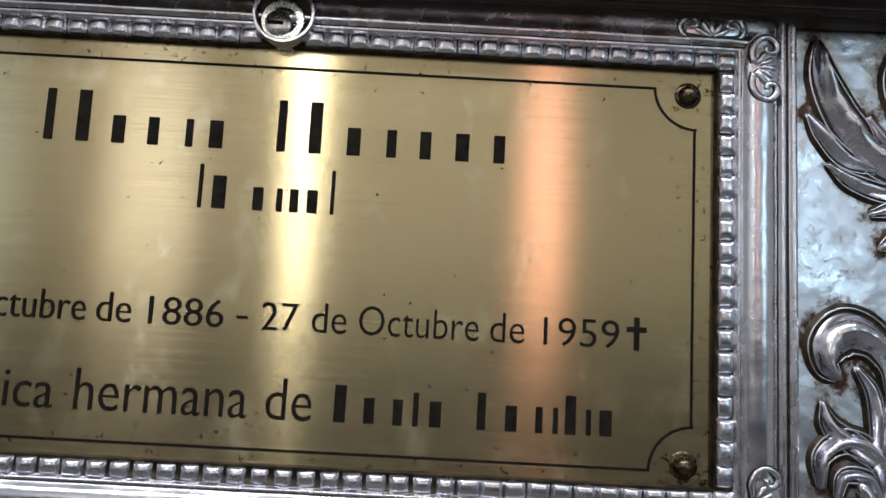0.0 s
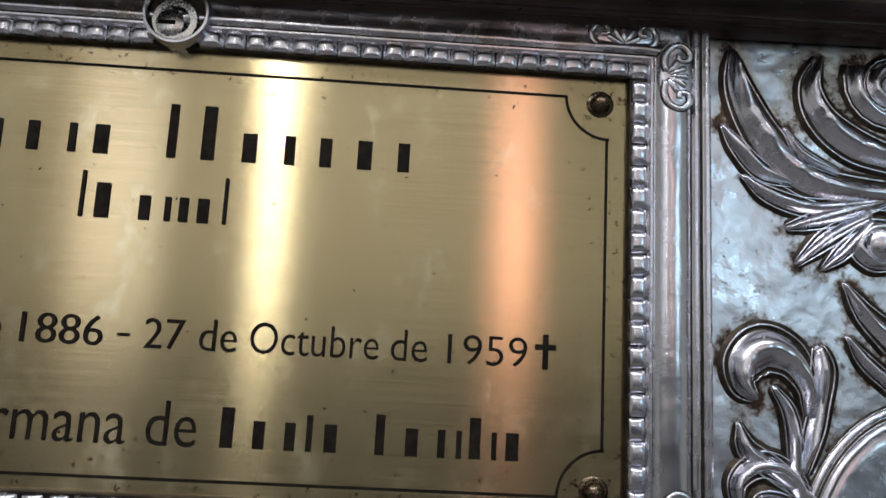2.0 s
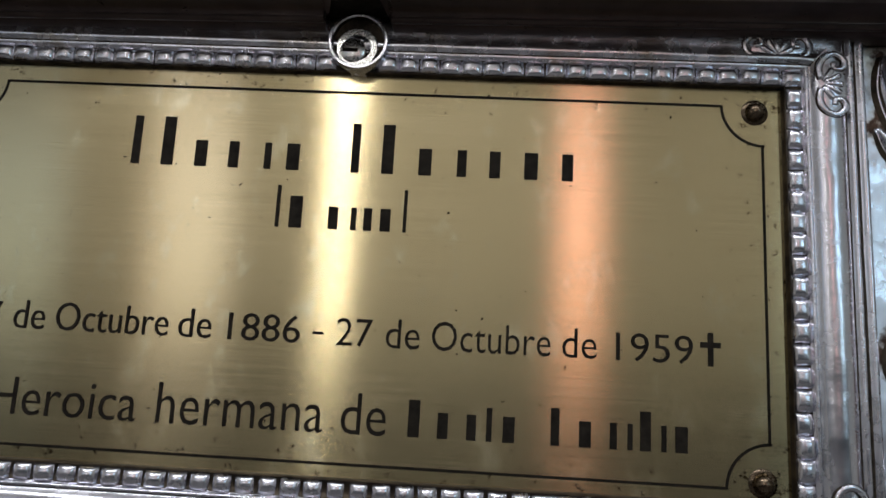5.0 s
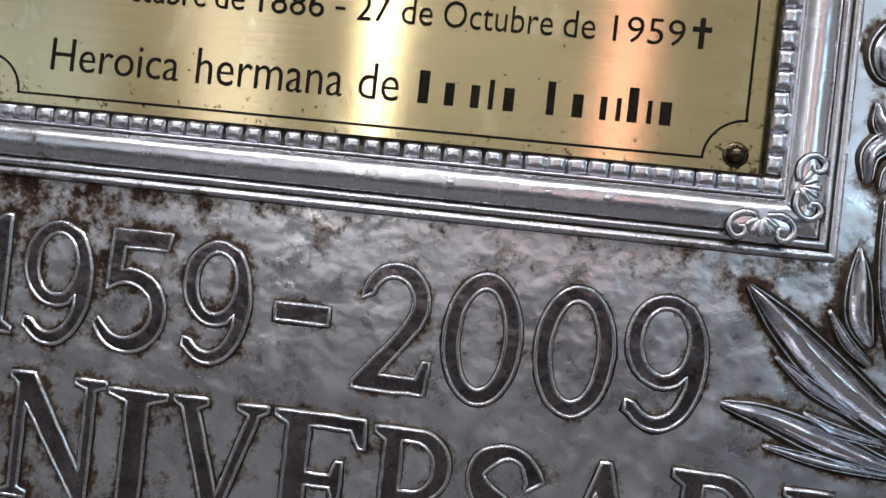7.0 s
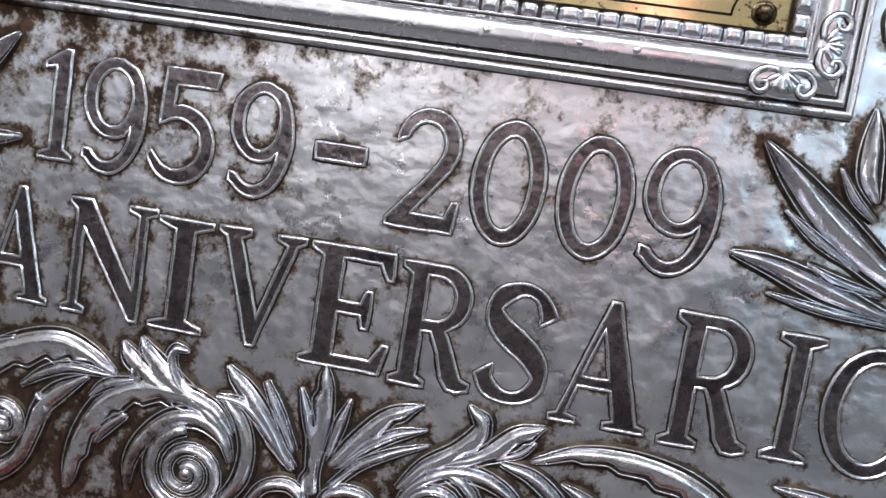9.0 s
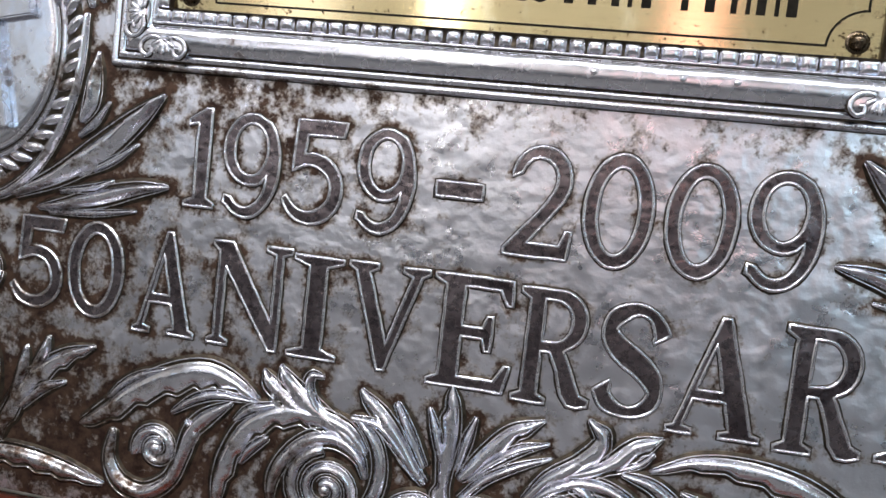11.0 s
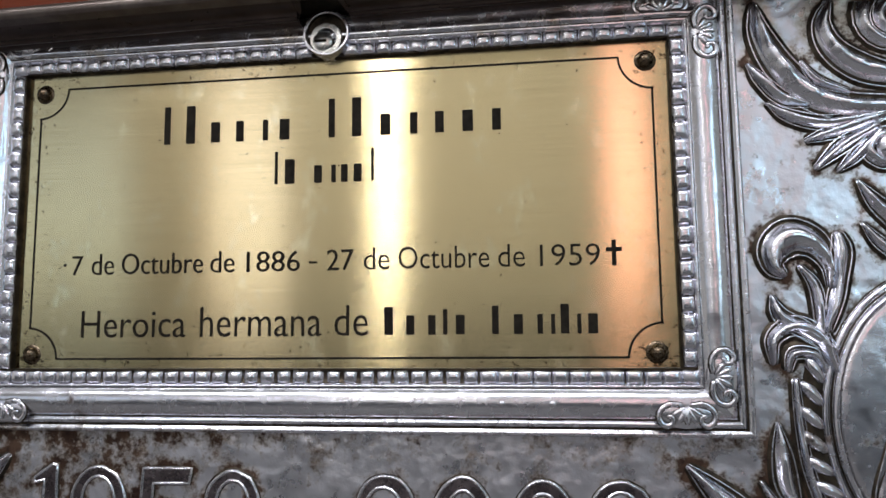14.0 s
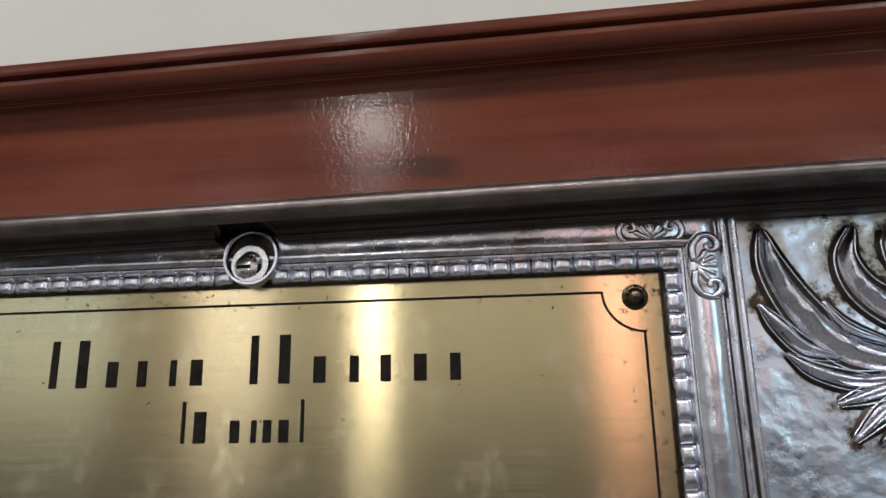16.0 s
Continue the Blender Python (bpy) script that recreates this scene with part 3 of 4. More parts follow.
spiral("scroll", -66, -258, 23, 3.5, 2.1, 3.0, 2.0, radians(100), 1)
spiral("scroll", 62, -254, 23, 3.5, 2.1, 3.0, 2.0, radians(80), -1)
spiral("scroll", -168, -252, 13, 3.0, 1.4, 2.8, 2.2, radians(200), -1)
boss("boss", -66, -258, 3.4, 3.4, 3.6)
boss("boss", 62, -254, 3.4, 3.4, 3.6)
boss("boss", -168, -252, 3.6, 3.6, 3.6)
for side in (1, -1):
    spiral("scroll", side * 291, 168, 16, 4.0, 1.6, 3.6, 2.4, radians(90 + side * 60), side)
    boss("boss", side * 291, 168, 4.0, 4.0, 3.4)
    boss("boss", side * 284, 102, 6.5, 7.5, 4.0)
    boss("boss", side * 291, -163, 5.0, 5.0, 4.0)
    spiral("scroll", side * 291, -163, 11, 10.5, 1.0, 3.6, 3.6, 0.0, side)


# ---- the medallions ----
def ring_in(bm, cx, cz, a, b, w, h, rim=1.0, n=64):
    chased_in(bm, [Vector((cx + a * math.cos(2 * math.pi * i / n), cz + b * math.sin(2 * math.pi * i / n), w)) for i in range(n)], h, 0.0, True, rim)


for side in (1, -1):
    cx, cz = 298 * side, -29.5
    bm = bmesh.new()
    boss_in(bm, cx, cz, 46, 63, 0.9, rings=8, n=40)
    medallion = part("medallion", bm, SILVER, panel, "oval silver medallion with a corded border")
    for a, b, w, h in ((47.2, 64.2, 1.5, 1.6), (52.0, 69.0, 1.2, 1.2)):
        bm = bmesh.new()
        ring_in(bm, cx, cz, a, b, w, h, 0.7)
        part("rim", bm, [SILVER, DARK], medallion)
    bm = bmesh.new()
    band = [[(MM * (cx + side * a * math.cos(k * math.pi / 80)), -MM * y, Z0 + MM * (cz + b * math.sin(k * math.pi / 80))) for a, b, y in ((53, 70, -0.5), (54, 71, 0.5), (58, 75, 0.8), (62, 79, 0.5), (63, 80, -0.5))] for k in range(-88, 9)]
    strip(bm, band)
    part("cord_bed", bm, DARK, medallion, "dark band under the cord")
    bm = bmesh.new()
    boss_in(bm, 0, 0, 3.2, 7.6, 3.2, rings=4, n=12)
    first = part("cord_bead", bm, SILVER, medallion)
    first.matrix_basis = pose(0, 0, -5)
    for k in range(26):
        a = radians(-198 + 8.7 * k)
        x, z = cx + side * 58.5 * math.cos(a + math.pi) * -1, cz + 75.5 * math.sin(a)
        t = math.atan2(75.5 * math.cos(a), -side * 58.5 * math.sin(a))
        m = Matrix.Translation((MM * x, 0, Z0 + MM * z)) @ Matrix.Rotation(-(t - 0.8 * side), 4, "Y") @ Matrix.Translation((0, 0, -Z0))
        if k == 0:
            first.matrix_basis = m
        else:
            share("cord_bead", first, medallion, m)
    if side < 0:
        bm = bmesh.new()
        for x0, x1, z0, z1 in ((-6.4, 6.4, -70, 28), (-29, -6.4, -9, 4.5), (6.4, 29, -9, 4.5)):
            box_in(bm, MM * x0, MM * x1, -0.0055, 0.0, MM * z0, MM * z1, 0.0009)
        cross = part("cross", bm, SILVER, medallion, "raised plain silver cross", smooth=False)
        bm = bmesh.new()
        chased_in(bm, [Vector((-295 + 4.2 * math.cos(k * math.pi / 10), -13 + 4.2 * math.sin(k * math.pi / 10), 0.7)) for k in range(20)], 0.8, 5.3, True, 0.4)
        part("cross_ring", bm, [SILVER, DARK], medallion, "little ring on the crossing of the arms")
        cross.matrix_basis = Matrix.Translation((MM * -295, 0, Z0 - MM * 11)) @ Matrix.Rotation(radians(-11), 4, "Y")
    else:
        blade("figure_relief", [(268, -74, 1.2), (270, -64, 3.5), (280, -46, 7), (291, -26, 11), (298, -4, 9), (301, 12, 4)], 0.35, medallion, 0.5)


# ---- the raised letters ----
def bow(cx, cz, rx, rz, a0, a1, n=14):
    return [(cx + rx * math.cos(radians(a0 + (a1 - a0) * i / n)), cz + rz * math.sin(radians(a0 + (a1 - a0) * i / n))) for i in range(n + 1)]


def stroked(line, halves):
    left, right = [], []
    for i, p in enumerate(line):
        half = halves[i]
        a, b = Vector(line[max(0, i - 1)]), Vector(line[min(len(line) - 1, i + 1)])
        t = (b - a).normalized()
        left.append((p[0] - t.y * half, p[1] + t.x * half))
        right.append((p[0] + t.y * half, p[1] - t.x * half))
    return left + right[::-1]


ESS = glide([(90, 72, 13), (86, 80, 9), (72, 92, 5), (48, 95, 5), (20, 86, 9), (14, 72, 11), (30, 59, 11), (64, 46, 11), (86, 32, 11), (86, 17, 9), (66, 6, 5), (40, 5, 5), (16, 13, 9), (9, 25, 13)], 4)
GLYPHS = {
    "A": [[(0, 0), (28, 0), (28, 4), (17, 6), (25, 30), (60, 30), (68, 6), (58, 4), (58, 0), (100, 0), (100, 4), (91, 6), (55, 100), (47, 100), (9, 6), (0, 4)], [(28, 38), (57, 38), (44, 78)]],
    "N": [[(0, 0), (26, 0), (26, 4), (17, 7), (17, 76), (80, 0), (89, 0), (89, 93), (100, 96), (100, 100), (68, 100), (68, 96), (80, 93), (80, 26), (24, 100), (0, 100), (0, 96), (8, 91), (8, 7), (0, 4)]],
    "I": [[(0, 0), (100, 0), (100, 4), (68, 9), (68, 91), (100, 96), (100, 100), (0, 100), (0, 96), (32, 91), (32, 9), (0, 4)]],
    "V": [[(0, 100), (0, 96), (9, 92), (46, 0), (54, 0), (91, 92), (100, 96), (100, 100), (68, 100), (68, 96), (80, 92), (54, 24), (26, 92), (36, 96), (36, 100)]],
    "E": [[(0, 0), (93, 0), (100, 24), (94, 24), (82, 9), (37, 9), (37, 46), (63, 46), (68, 35), (74, 35), (74, 66), (68, 66), (63, 55), (37, 55), (37, 91), (80, 91), (90, 78), (96, 78), (94, 100), (0, 100), (0, 96), (14, 91), (14, 9), (0, 4)]],
    "R": [[(0, 0), (44, 0), (44, 4), (32, 8), (32, 46), (44, 46), (56, 30), (64, 10), (74, 1), (86, 0), (100, 3), (100, 8), (88, 11), (78, 26), (62, 48)] + bow(52, 74, 36, 26, -65, 90, 12) + [(0, 100), (0, 96), (12, 91), (12, 8), (0, 4)], [(32, 54)] + bow(46, 73, 24, 18.5, -90, 90, 12) + [(32, 91.5)]],
    "S": [stroked([(p.x, p.y) for p in ESS], [p.z for p in ESS])],
    "O": [bow(50, 50, 50, 50, 0, 345, 34), bow(50, 50, 33, 40, 0, 345, 34)],
    "0": [bow(50, 50, 50, 50, 0, 345, 34), bow(50, 50, 31, 39, 0, 345, 34)],
    "1": [[(0, 0), (100, 0), (100, 4), (74, 9), (74, 100), (56, 100), (0, 88), (0, 82), (32, 85), (32, 9), (0, 4)]],
    "9": [bow(48, 66, 48, 34, 80, 296, 18) + [(78, 42)] + bow(42, 44, 38, 35, -18, -132, 12) + [(6, 20), (4, 12)] + bow(44, 52, 56, 52, -128, 52, 20), bow(48, 66, 30, 25.5, 0, 345, 24)],
    "5": [[(16, 100), (100, 100), (96, 86), (34, 86), (31, 66)] + bow(47, 34, 53, 34, 105, -150, 22) + [(-2, 22), (4, 26)] + bow(42, 34, 38, 23, -140, 125, 18) + [(12, 50)]],
    "2": [bow(47, 70, 45, 30, 178, -18, 18) + [(84, 52), (34, 12), (84, 12), (92, 26), (100, 26), (97, 0), (0, 0), (0, 6), (54, 46)] + bow(44, 70, 28, 20, -35, 165, 12)],
    "-": [[(0, 0), (100, 0), (100, 100), (0, 100)]],
}


def raised_letter(sign, x0, z0, x1, z1, lean=0.0):
    w, h = x1 - x0, z1 - z0
    bm = bmesh.new()
    edges = []
    loops = [[(x0 + w * (u / 100 + lean * v / 100), z0 + h * v / 100) for u, v in loop] for loop in GLYPHS[sign]]
    for loop in loops:
        verts = [bm.verts.new((MM * x, -0.00022, Z0 + MM * z)) for x, z in loop]
        edges += [bm.edges.new((a, b)) for a, b in zip(verts, verts[1:] + verts[:1])]
    bmesh.ops.triangle_fill(bm, edges=edges, use_beauty=True)
    for f in bm.faces:
        f.material_index = 1
    for loop in loops:
        dense = []
        for (ax, az), (bx, bz) in zip(loop, loop[1:] + loop[:1]):
            k = max(1, int(math.hypot(bx - ax, bz - az) / 3.0))
            dense += [(ax + (bx - ax) * i / k, az + (bz - az) * i / k) for i in range(k)]
        rows = []
        for i, (x, z) in enumerate(dense):
            a, b = Vector(dense[i - 1]), Vector(dense[(i + 1) % len(dense)])
            t = (b - a).normalized() if (b - a).length > 1e-6 else Vector((1, 0))
            high = 1.0 + 0.45 * noise.noise((x * 0.16, z * 0.16, 5.0))
            x, z = x + 0.35 * noise.noise((x * 0.11, z * 0.11, 1.0)), z + 0.35 * noise.noise((x * 0.11, z * 0.11, 8.0))
            rows.append([(MM * (x - t.y * o), -MM * y * high, Z0 + MM * (z + t.x * o)) for o, y in ((-2.5, -0.9), (-0.9, 0.10), (-0.40, 0.72), (0.0, 0.92), (0.40, 0.72), (0.85, 0.10), (1.3, -0.3))])
        ORNAMENT.extend((x, z, -1.5) for x, z in dense)
        strip(bm, rows, [2, 0, 0, 0, 0, 2], True)
    return part("numeral" if sign.isdigit() else "letter", bm, [SILVER, LETTER_DARK, DARK], panel, "raised silver outline round a darkened face")


YEARS = [("1", -165, -111.4, -147.5, -57), ("9", -143, -114.2, -110.5, -57.7), ("5", -106.8, -113.6, -74, -57.9), ("9", -66, -114.2, -34.8, -58.6), ("-", -22.7, -90.4, 1.8, -82.7),
         ("2", 15.5, -116.3, 48.8, -59.6), ("0", 54.1, -117, 87.6, -59.7), ("0", 94.5, -117, 127.9, -60.6), ("9", 133.1, -118.2, 166.8, -60.4)]
WORDS = [("5", -269.3, -181.4, -237.1, -128.4), ("0", -232.9, -182.1, -198.2, -127.6), ("A", -189.8, -185.6, -152.2, -127.9), ("N", -143.8, -186.1, -97.7, -128.8), ("I", -96.2, -186.3, -68.3, -131),
         ("V", -64.9, -186.8, -20.8, -130.4), ("E", -17.3, -189.4, 26.1, -130.3), ("R", 28.6, -191.2, 67.5, -131.9), ("S", 70.4, -191.3, 103.6, -133.5), ("A", 107.2, -194.5, 151.7, -135),
         ("R", 158.6, -195.9, 197.9, -133.8), ("I", 204.7, -193.5, 224.2, -135.5), ("O", 227.9, -194.8, 270.7, -135.7)]
for sign, *place in YEARS + WORDS:
    raised_letter(sign, *place)


# ---- the beaded frame ----
plaque_frame = tagged(new("beaded_surround"), "beaded silver frame round the brass plaque", "frame")
LEFT, RIGHT, LOW, HIGH = -180.0, 180.0, -5.0, 162.8
FRAME_PROFILE = [(0, -2), (0, 2.6), (0.5, 3), (0.9, 2), (7.6, 2), (8, 4.0), (8.6, 4.5), (9.4, 4.2), (9.9, 3.3), (10.4, 3.5), (11.4, 4.6), (13.0, 5.6), (15.0, 6.2), (17.2, 6.4), (19.4, 6.2),
                 (21.4, 5.6), (23.2, 4.5), (24.3, 3.3), (24.8, 2.4), (25.4, 2.5), (26.0, 3.6), (27.0, 4.0), (28.0, 3.5), (28.6, 2.2), (30.0, 2.0), (30.6, 3.1), (31.8, 3.5), (32.9, 3.0), (33.5, 1.8), (34, -1.0)]
# Bands of 1 are dark; the first three paint the plaque's recess shadow.
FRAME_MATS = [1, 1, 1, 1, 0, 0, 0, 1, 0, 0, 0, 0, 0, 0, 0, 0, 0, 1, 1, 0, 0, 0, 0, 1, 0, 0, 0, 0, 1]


def frame_height(name, d, y):
    """The top side is cut short by the case: a rib, then a plain flat band."""
    if name == "top" and d > 9.6:
        y = 5.4 if 11.0 < d < 13.5 else 4.6
    return y + (1.6 if d < 33 and y > 0 else 0.0)


for name, a, b in (("bottom", (LEFT, LOW), (RIGHT, LOW)), ("right", (RIGHT, LOW), (RIGHT, HIGH)), ("top", (RIGHT, HIGH), (LEFT, HIGH)), ("left", (LEFT, HIGH), (LEFT, LOW))):
    t = Vector((b[0] - a[0], b[1] - a[1])).normalized()
    out = Vector((t.y, -t.x))
    n = 60
    rows = []
    for i in range(n + 1):
        f = i / n
        rows.append([])
        for d, y in FRAME_PROFILE:
            d2 = min(d, 23.2) if name == "top" else d
            p = Vector(a) * (1 - f) + Vector(b) * f + out * d2 + t * (d * (2 * f - 1))
            y = frame_height(name, d, y)
            wob = 0.26 * noise.noise((p.x * 0.045, d * 0.2, p.y * 0.045)) + 0.10 * noise.noise((p.x * 0.16, d * 0.3, p.y * 0.16))
            rows[-1].append((MM * p.x, -MM * (y + wob), Z0 + MM * p.y))
    bm = bmesh.new()
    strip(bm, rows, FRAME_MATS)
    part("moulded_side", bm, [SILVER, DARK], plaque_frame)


def bead_mesh(name, flat):
    """A soft square bead, about 7 mm, lying on the frame's bed; flat: a cushion, else a pearl."""
    bm = bmesh.new()
    n, rows = 10, []
    for j in range(n + 1):
        rows.append([])
        for i in range(n + 1):
            u, v = 2 * i / n - 1, 2 * j / n - 1
            if flat:
                y = 3.0 * (max(0.0, 1 - abs(u) ** 3.2) * max(0.0, 1 - abs(v) ** 3.2)) ** 0.5
                rows[-1].append((MM * 4.7 * u, -MM * (3.2 + y), MM * 3.6 * v))
            else:
                y = 3.1 * (max(0.0, 1 - abs(u) ** 2.3) * max(0.0, 1 - abs(v) ** 2.3)) ** 0.55
                rows[-1].append((MM * 4.2 * u, -MM * (3.1 + y), MM * 3.6 * v))
    strip(bm, rows)
    ob = part(name, bm, SILVER, plaque_frame)
    return ob


cushion, pearl = bead_mesh("bead", True), bead_mesh("bead", False)
used = set()


def bead_at(source, x, z, turn):
    m = Matrix.Translation((MM * x, 0, Z0 + MM * z)) @ Matrix.Rotation(radians(turn) + random.uniform(-0.06, 0.06), 4, "Y") @ Matrix.Diagonal((random.uniform(0.92, 1.04), random.uniform(0.85, 1.1), 1, 1))
    if source not in used:
        used.add(source)
        source.matrix_basis = m
    else:
        share("bead", source, plaque_frame, m)


COLS, ROWS_OF_BEADS = 42, 20
for i in range(COLS):
    x = LEFT - 4.2 + (RIGHT - LEFT + 8.4) * i / (COLS - 1)
    bead_at(pearl if 4 < i < 30 else cushion, x, LOW - 4.2, 0)
    if abs(x - 0.5) > 12.5:
        bead_at(cushion, x, HIGH + 4.2, 0)
for j in range(1, ROWS_OF_BEADS):
    z = LOW - 4.2 + (HIGH - LOW + 8.4) * j / ROWS_OF_BEADS
    bead_at(cushion, RIGHT + 4.2, z, 90)
    bead_at(cushion, LEFT - 4.2, z, 90)


def palmette(x, z, turn, proud=0.87):
    """A little fan between two curls on the roll of the frame."""
    bm = bmesh.new()
    boss_in(bm, 0, -0.5, 15.5, 6.8, 2.2, 7.4, rings=6, n=28, bury=3.5)
    for s in (1, -1):
        chased_in(bm, glide([Vector((s * 2.0, -4.6, 0.7)), Vector((s * 8, -5.0, 0.9)), Vector((s * 12.5, -2.5, 0.9)), Vector((s * 13.5, 1.5, 0.9)), Vector((s * 10.5, 4.6, 0.9)), Vector((s * 7.2, 3.6, 0.8)), Vector((s * 7.0, 0.8, 0.7)), Vector((s * 9.4, 0.4, 0.6))], 4), 0.7, 9.3, False, 0.34)
    for k in range(-2, 3):
        a = radians(90 + 30 * k)
        c, s2 = math.cos(a), math.sin(a)
        chased_in(bm, [Vector((c * r, -4.0 + s2 * r * 1.0, w)) for r, w in ((1.0, 0.5), (4.0, 0.9), (6.6, 1.0), (8.0, 0.5))], 0.8, 9.3, False, 0.3)
    ob = part("palmette", bm, [SILVER, DARK], plaque_frame)
    ob.matrix_basis = Matrix.Translation((MM * x, 0, Z0 + MM * z)) @ Matrix.Rotation(radians(turn), 4, "Y") @ Matrix.Diagonal((0.97, proud, 1.06, 1.0)) @ Matrix.Translation((0, 0, -Z0))


for x in (-180.5, 180.5):
    palmette(x, -27.2, 180)
    palmette(x * 0.98, 180.0, 0, 0.70)
for z in (-9, 163.6):
    palmette(198.3, z, 90)
    palmette(-198.3, z, -90)


for x in (50, 92, 117):
    boss("pin_head", x, LOW - 17.0, 1.9, 1.5, 0.9, plaque_frame, SILVER, 7.7)


# ---- the silver sheet under all this ----
nx, nz = 290, 200
xs, zs = np.meshgrid(np.linspace(-360, 360, nx + 1), np.linspace(-294, 203, nz + 1))
marks = np.array([tuple(q) for q in ORNAMENT])
near = np.full(xs.size, 99.0)
for k in range(0, len(marks), 400):
    m = marks[k:k + 400]
    near = np.minimum(near, (np.hypot(xs.reshape(-1, 1) - m[:, 0], zs.reshape(-1, 1) - m[:, 1]) - m[:, 2]).min(1))
bm = bmesh.new()
rows = []
for j in range(nz + 1):
    rows.append([])
    for i in range(nx + 1):
        x, z = MM * xs[j, i], Z0 + MM * zs[j, i]
        d = noise.noise((x * 34, 3.1, z * 34)) + 0.30 * noise.noise((x * 95, 7.7, z * 95))
        rows[-1].append((x, 0.0004 + 0.00032 * d, z))
strip(bm, rows)
sheet = part("sheet", bm, SHEET, panel, "hammered silver sheet with brown tarnish")
sheet.data.attributes.new("unpolished", "FLOAT", "POINT").data.foreach_set("value", np.clip(1.0 - near / 7.0, 0.0, 1.0).astype(np.float32))

# ---- the brass plaque ----
plaque = tagged(new("brass_plaque"), "brushed brass memorial plaque engraved in black", "plaque")
bm = bmesh.new()
n = 24
strip(bm, [[(MM * (-179.8 + 359.6 * i / n), -0.0012 + 0.0005 * math.sin(math.pi * i / n) * math.sin(math.pi * j / 8), Z0 + MM * (-4.8 + 167.4 * j / 8)) for i in range(n + 1)] for j in range(9)])
part("plate", bm, BRASS, plaque)
FACE = -0.00135


def line_in(bm, pts, half):
    pts = [Vector(p) for p in pts]
    rows = []
    for i, p in enumerate(pts):
        t = (pts[min(i + 1, len(pts) - 1)] - pts[max(i - 1, 0)]).normalized()
        rows.append([(MM * (p.x - t.y * o), FACE, Z0 + MM * (p.y + t.x * o)) for o in (-half, half)])
    strip(bm, rows)


bm = bmesh.new()
L, B, T, R = 172.0, 0.2, 154.9, 17.5
for sx, sz in ((1, 1), (1, 0), (-1, 1), (-1, 0)):
    cx, cz = sx * 172.8, (T + 0.4) if sz else (B - 0.4)
    a0 = {(1, 1): 180, (1, 0): 90, (-1, 1): 270, (-1, 0): 0}[(sx, sz)]
    line_in(bm, [(cx + R * math.cos(radians(a0 + 90 * i / 12)), cz + R * math.sin(radians(a0 + 90 * i / 12))) for i in range(13)], 0.55)
for z in (B, T):
    line_in(bm, [(-L + R - 0.6, z), (L - R + 0.6, z)], 0.55)
for x in (-L, L):
    line_in(bm, [(x, B + R - 0.6), (x, T - R + 0.6)], 0.55)
part("border_line", bm, BLACK, plaque, "thin black engraved border with hollow corners")
for x in (-170, 169):
    for z in (2.6, 152.4):
        bm = bmesh.new()
        boss_in(bm, x, z, 4.3, 4.3, 4.4, 1.2, rings=6, n=20)
        boss_in(bm, x, z, 6.2, 6.2, 0.6, 1.2, rings=3, n=20)
        part("bolt", bm, BOLT, plaque, "dull domed bronze bolt head")


def engraved(text, x0, x1, base, height):
    """A word cut in the plate between x0 and x1, its tallest letter height mm."""
    curve = bpy.data.curves.new("word", "FONT")
    curve.body, curve.size, curve.extrude, curve.resolution_u, curve.offset = text, 1.0, 0.0, 3, -0.006
    ob = bpy.data.objects.new("word", curve)
    scene.collection.objects.link(ob)
    bpy.context.view_layer.update()
    me = bpy.data.meshes.new_from_object(ob.evaluated_get(bpy.context.evaluated_depsgraph_get()))
    bpy.data.objects.remove(ob)
    xs, ys = [v.co.x for v in me.vertices], [v.co.y for v in me.vertices]
    sx, sy = (x1 - x0) / (max(xs) - min(xs)), height / max(ys)
    for v in me.vertices:
        v.co = (MM * (x0 + (v.co.x - min(xs)) * sx), FACE, Z0 + MM * (base + v.co.y * sy))
    me.materials.append(BLACK)
    ob = new("inscription", me)
    ob.parent = plaque


for text, x0, x1, height in (("7", -148.2, -141.8, 10.8), ("de", -136.2, -122.9, 11.8), ("Octubre", -118.2, -70.5, 11.8), ("de", -66.1, -52.4, 11.8), ("1886", -45.3, -15.5, 11.2), ("27", -0.3, 14.2, 11.2),
                             ("de", 19.9, 33.7, 11.8), ("Octubre", 38.6, 86.6, 11.8), ("de", 91.2, 104.9, 11.8), ("1959", 112.6, 142.9, 11.2)):
    engraved(text, x0, x1, 46.6, height)
for text, x0, x1, height in (("Heroica", -140.9, -79.5, 15.0), ("hermana", -71.1, -3.1, 16.2), ("de", 4.1, 22.2, 16.2)):
    engraved(text, x0, x1, 11.8, height)


def bars(name, places, base):
    """Plain upright bars in place of the letters of a name: x, width, height."""
    for x, w, h in places:
        bm = bmesh.new()
        strip(bm, [[(MM * (x + u * w), FACE, Z0 + MM * (base + v * h)) for u in (0, 1)] for v in (0, 1)])
        part(name, bm, BLACK, plaque, "plain black engraved bar")


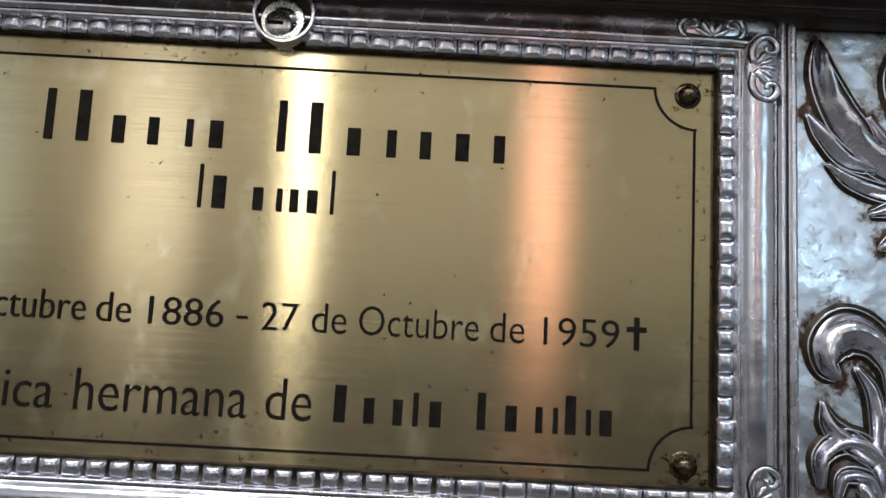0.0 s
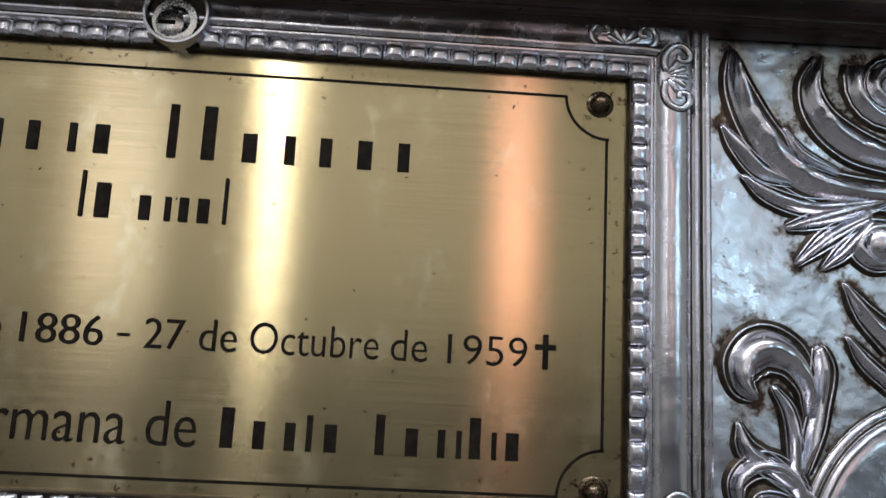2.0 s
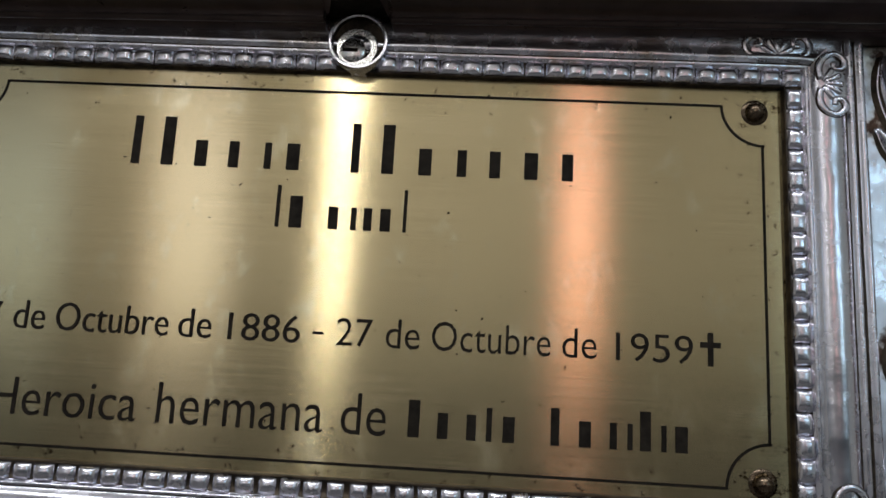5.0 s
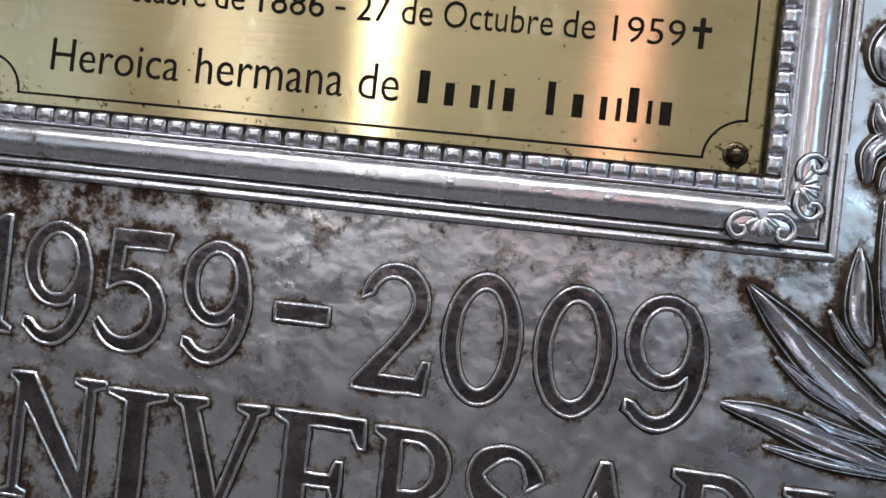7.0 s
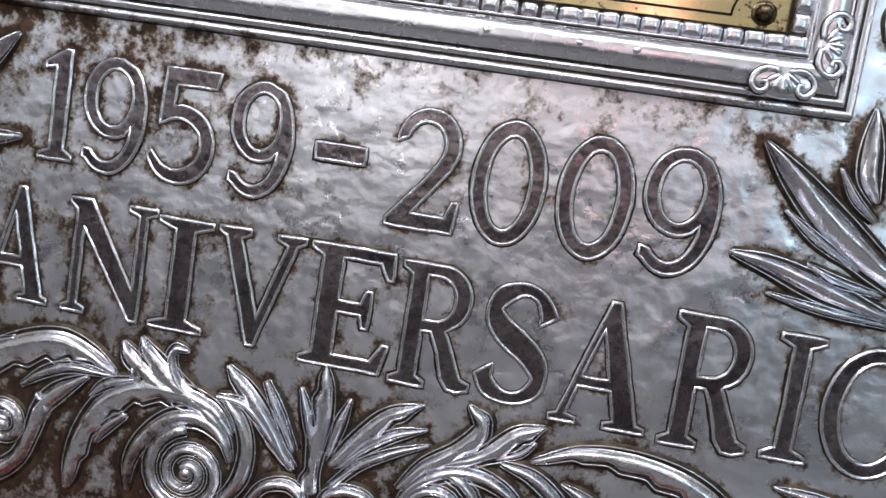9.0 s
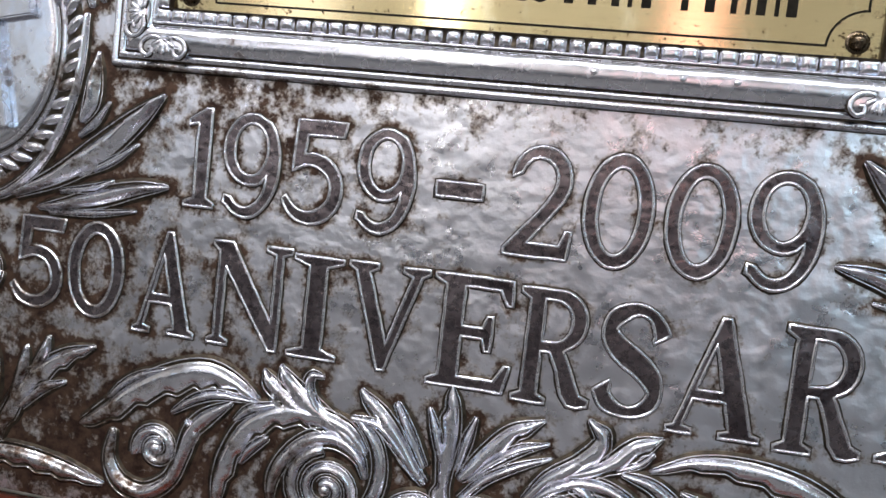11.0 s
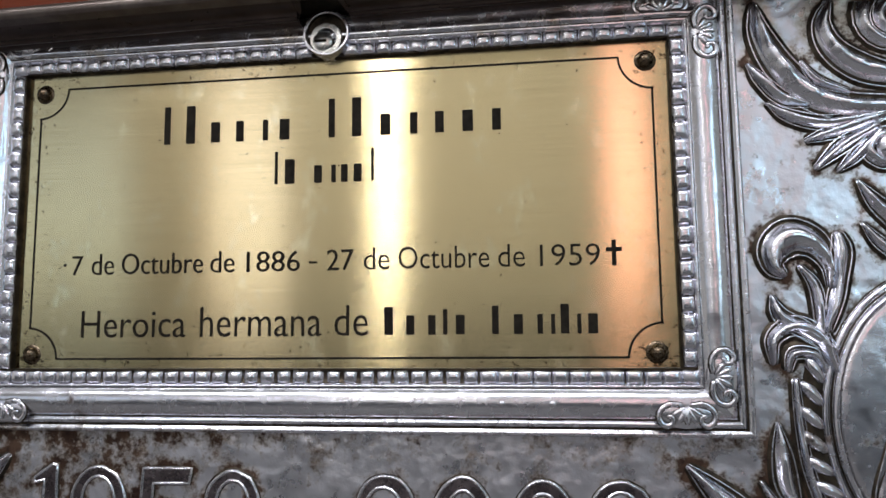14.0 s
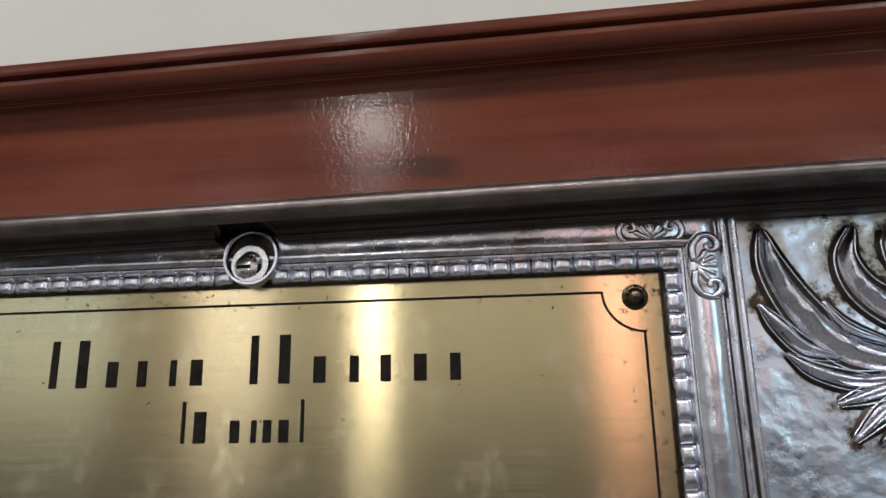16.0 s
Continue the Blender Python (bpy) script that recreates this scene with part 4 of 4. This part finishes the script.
bars("dash", [(-10.2, 4.4, 1.1)], 50.6)
bars("cross_mark", [(148.7, 2.2, 13.2)], 46.2)
bars("cross_mark", [(145.8, 2.9, 2.2), (150.9, 2.9, 2.2)], 53.4)
bm = bmesh.new()
boss_in(bm, -152.6, 52.5, 1.3, 1.3, 0.3, 1.1, rings=2, n=10)
part("dot", bm, BLACK, plaque)
NAME_TOP = [(-95.5, 3.4, 21.5), (-83, 5, 21.5), (-69, 5.0, 11.5), (-55, 4.2, 11.5), (-40.2, 2.8, 11.5), (-31, 5.4, 11.5), (-4.5, 3.4, 21.5), (8, 5, 21.5), (23, 5.4, 11.5), (38.5, 4, 11.5), (51.5, 4.6, 11.5), (65.5, 5.6, 11.5), (80.5, 4.6, 11.5)]
bars("name_bar", [(-95.5 + (x + 95.5) * 1.05, w, h) for x, w, h in NAME_TOP], 119.5)
bars("name_bar", [(-30.2, 1.4, 18), (-24.4, 5.2, 13.5), (-7.8, 4.0, 9.5), (1.8, 2.2, 9.5), (7.2, 3.4, 9.5), (14.2, 4.2, 9.5), (23.8, 1.4, 18)], 94.6)
NAME_LOW = [(30, 4.6, 14.5), (41.4, 4.2, 10), (52.6, 3.8, 10), (60.2, 2.2, 13), (66.6, 4.6, 10), (84.8, 3.4, 14.5), (95.6, 4.6, 10), (107.2, 2.8, 10), (113.9, 2, 10), (118.6, 4.2, 15), (126.6, 2, 10), (131.8, 4.8, 10)]
bars("name_bar", [(31.0 + (x - 30.0) * 1.03, w, h) for x, w, h in NAME_LOW], 12.2)



# ---- the lock ----
lock = tagged(new("cylinder_lock"), "small steel cylinder lock in a round silver collar", "lock")


def turned(name, cx, cz, profile, material, parent, label="", n=40):
    """A round piece about a line towards the viewer; profile: (radius, height) in mm."""
    bm = bmesh.new()
    strip(bm, [[(MM * (cx + r * math.cos(2 * math.pi * i / n)), -MM * y, Z0 + MM * (cz + r * math.sin(2 * math.pi * i / n))) for r, y in profile] for i in range(n)], None, True)
    ob = part(name, bm, material, parent, label)
    ob.data.set_sharp_from_angle(angle=radians(50))
    return ob


turned("collar", 0.5, 175.5, [(13.2, -1), (13.1, 8.2), (12.6, 9.2), (11.6, 9.2), (11.1, 8.6)], SILVER, lock)
# The sleeve is dark to paint the shade inside the collar.
turned("sleeve", 0.5, 175.5, [(11.1, 8.6), (10.9, 6.7), (6.0, 6.6)], DARK, lock, "inside of the collar, its shade put into a dark colour")
turned("cylinder", 0.1, 172.4, [(9.3, 6.0), (9.1, 7.6), (8.6, 8.2), (6.0, 8.2), (5.7, 7.6)], STEEL, lock)
plug = turned("plug", -1.5, 171.2, [(5.7, 6.5), (5.5, 8.3), (5.1, 8.7), (0.01, 8.7)], STEEL, lock)
box("keyhole", -0.0059, 0.0007, -0.0089, -0.0082, 1.3704, 1.3720, BLACK, plug)
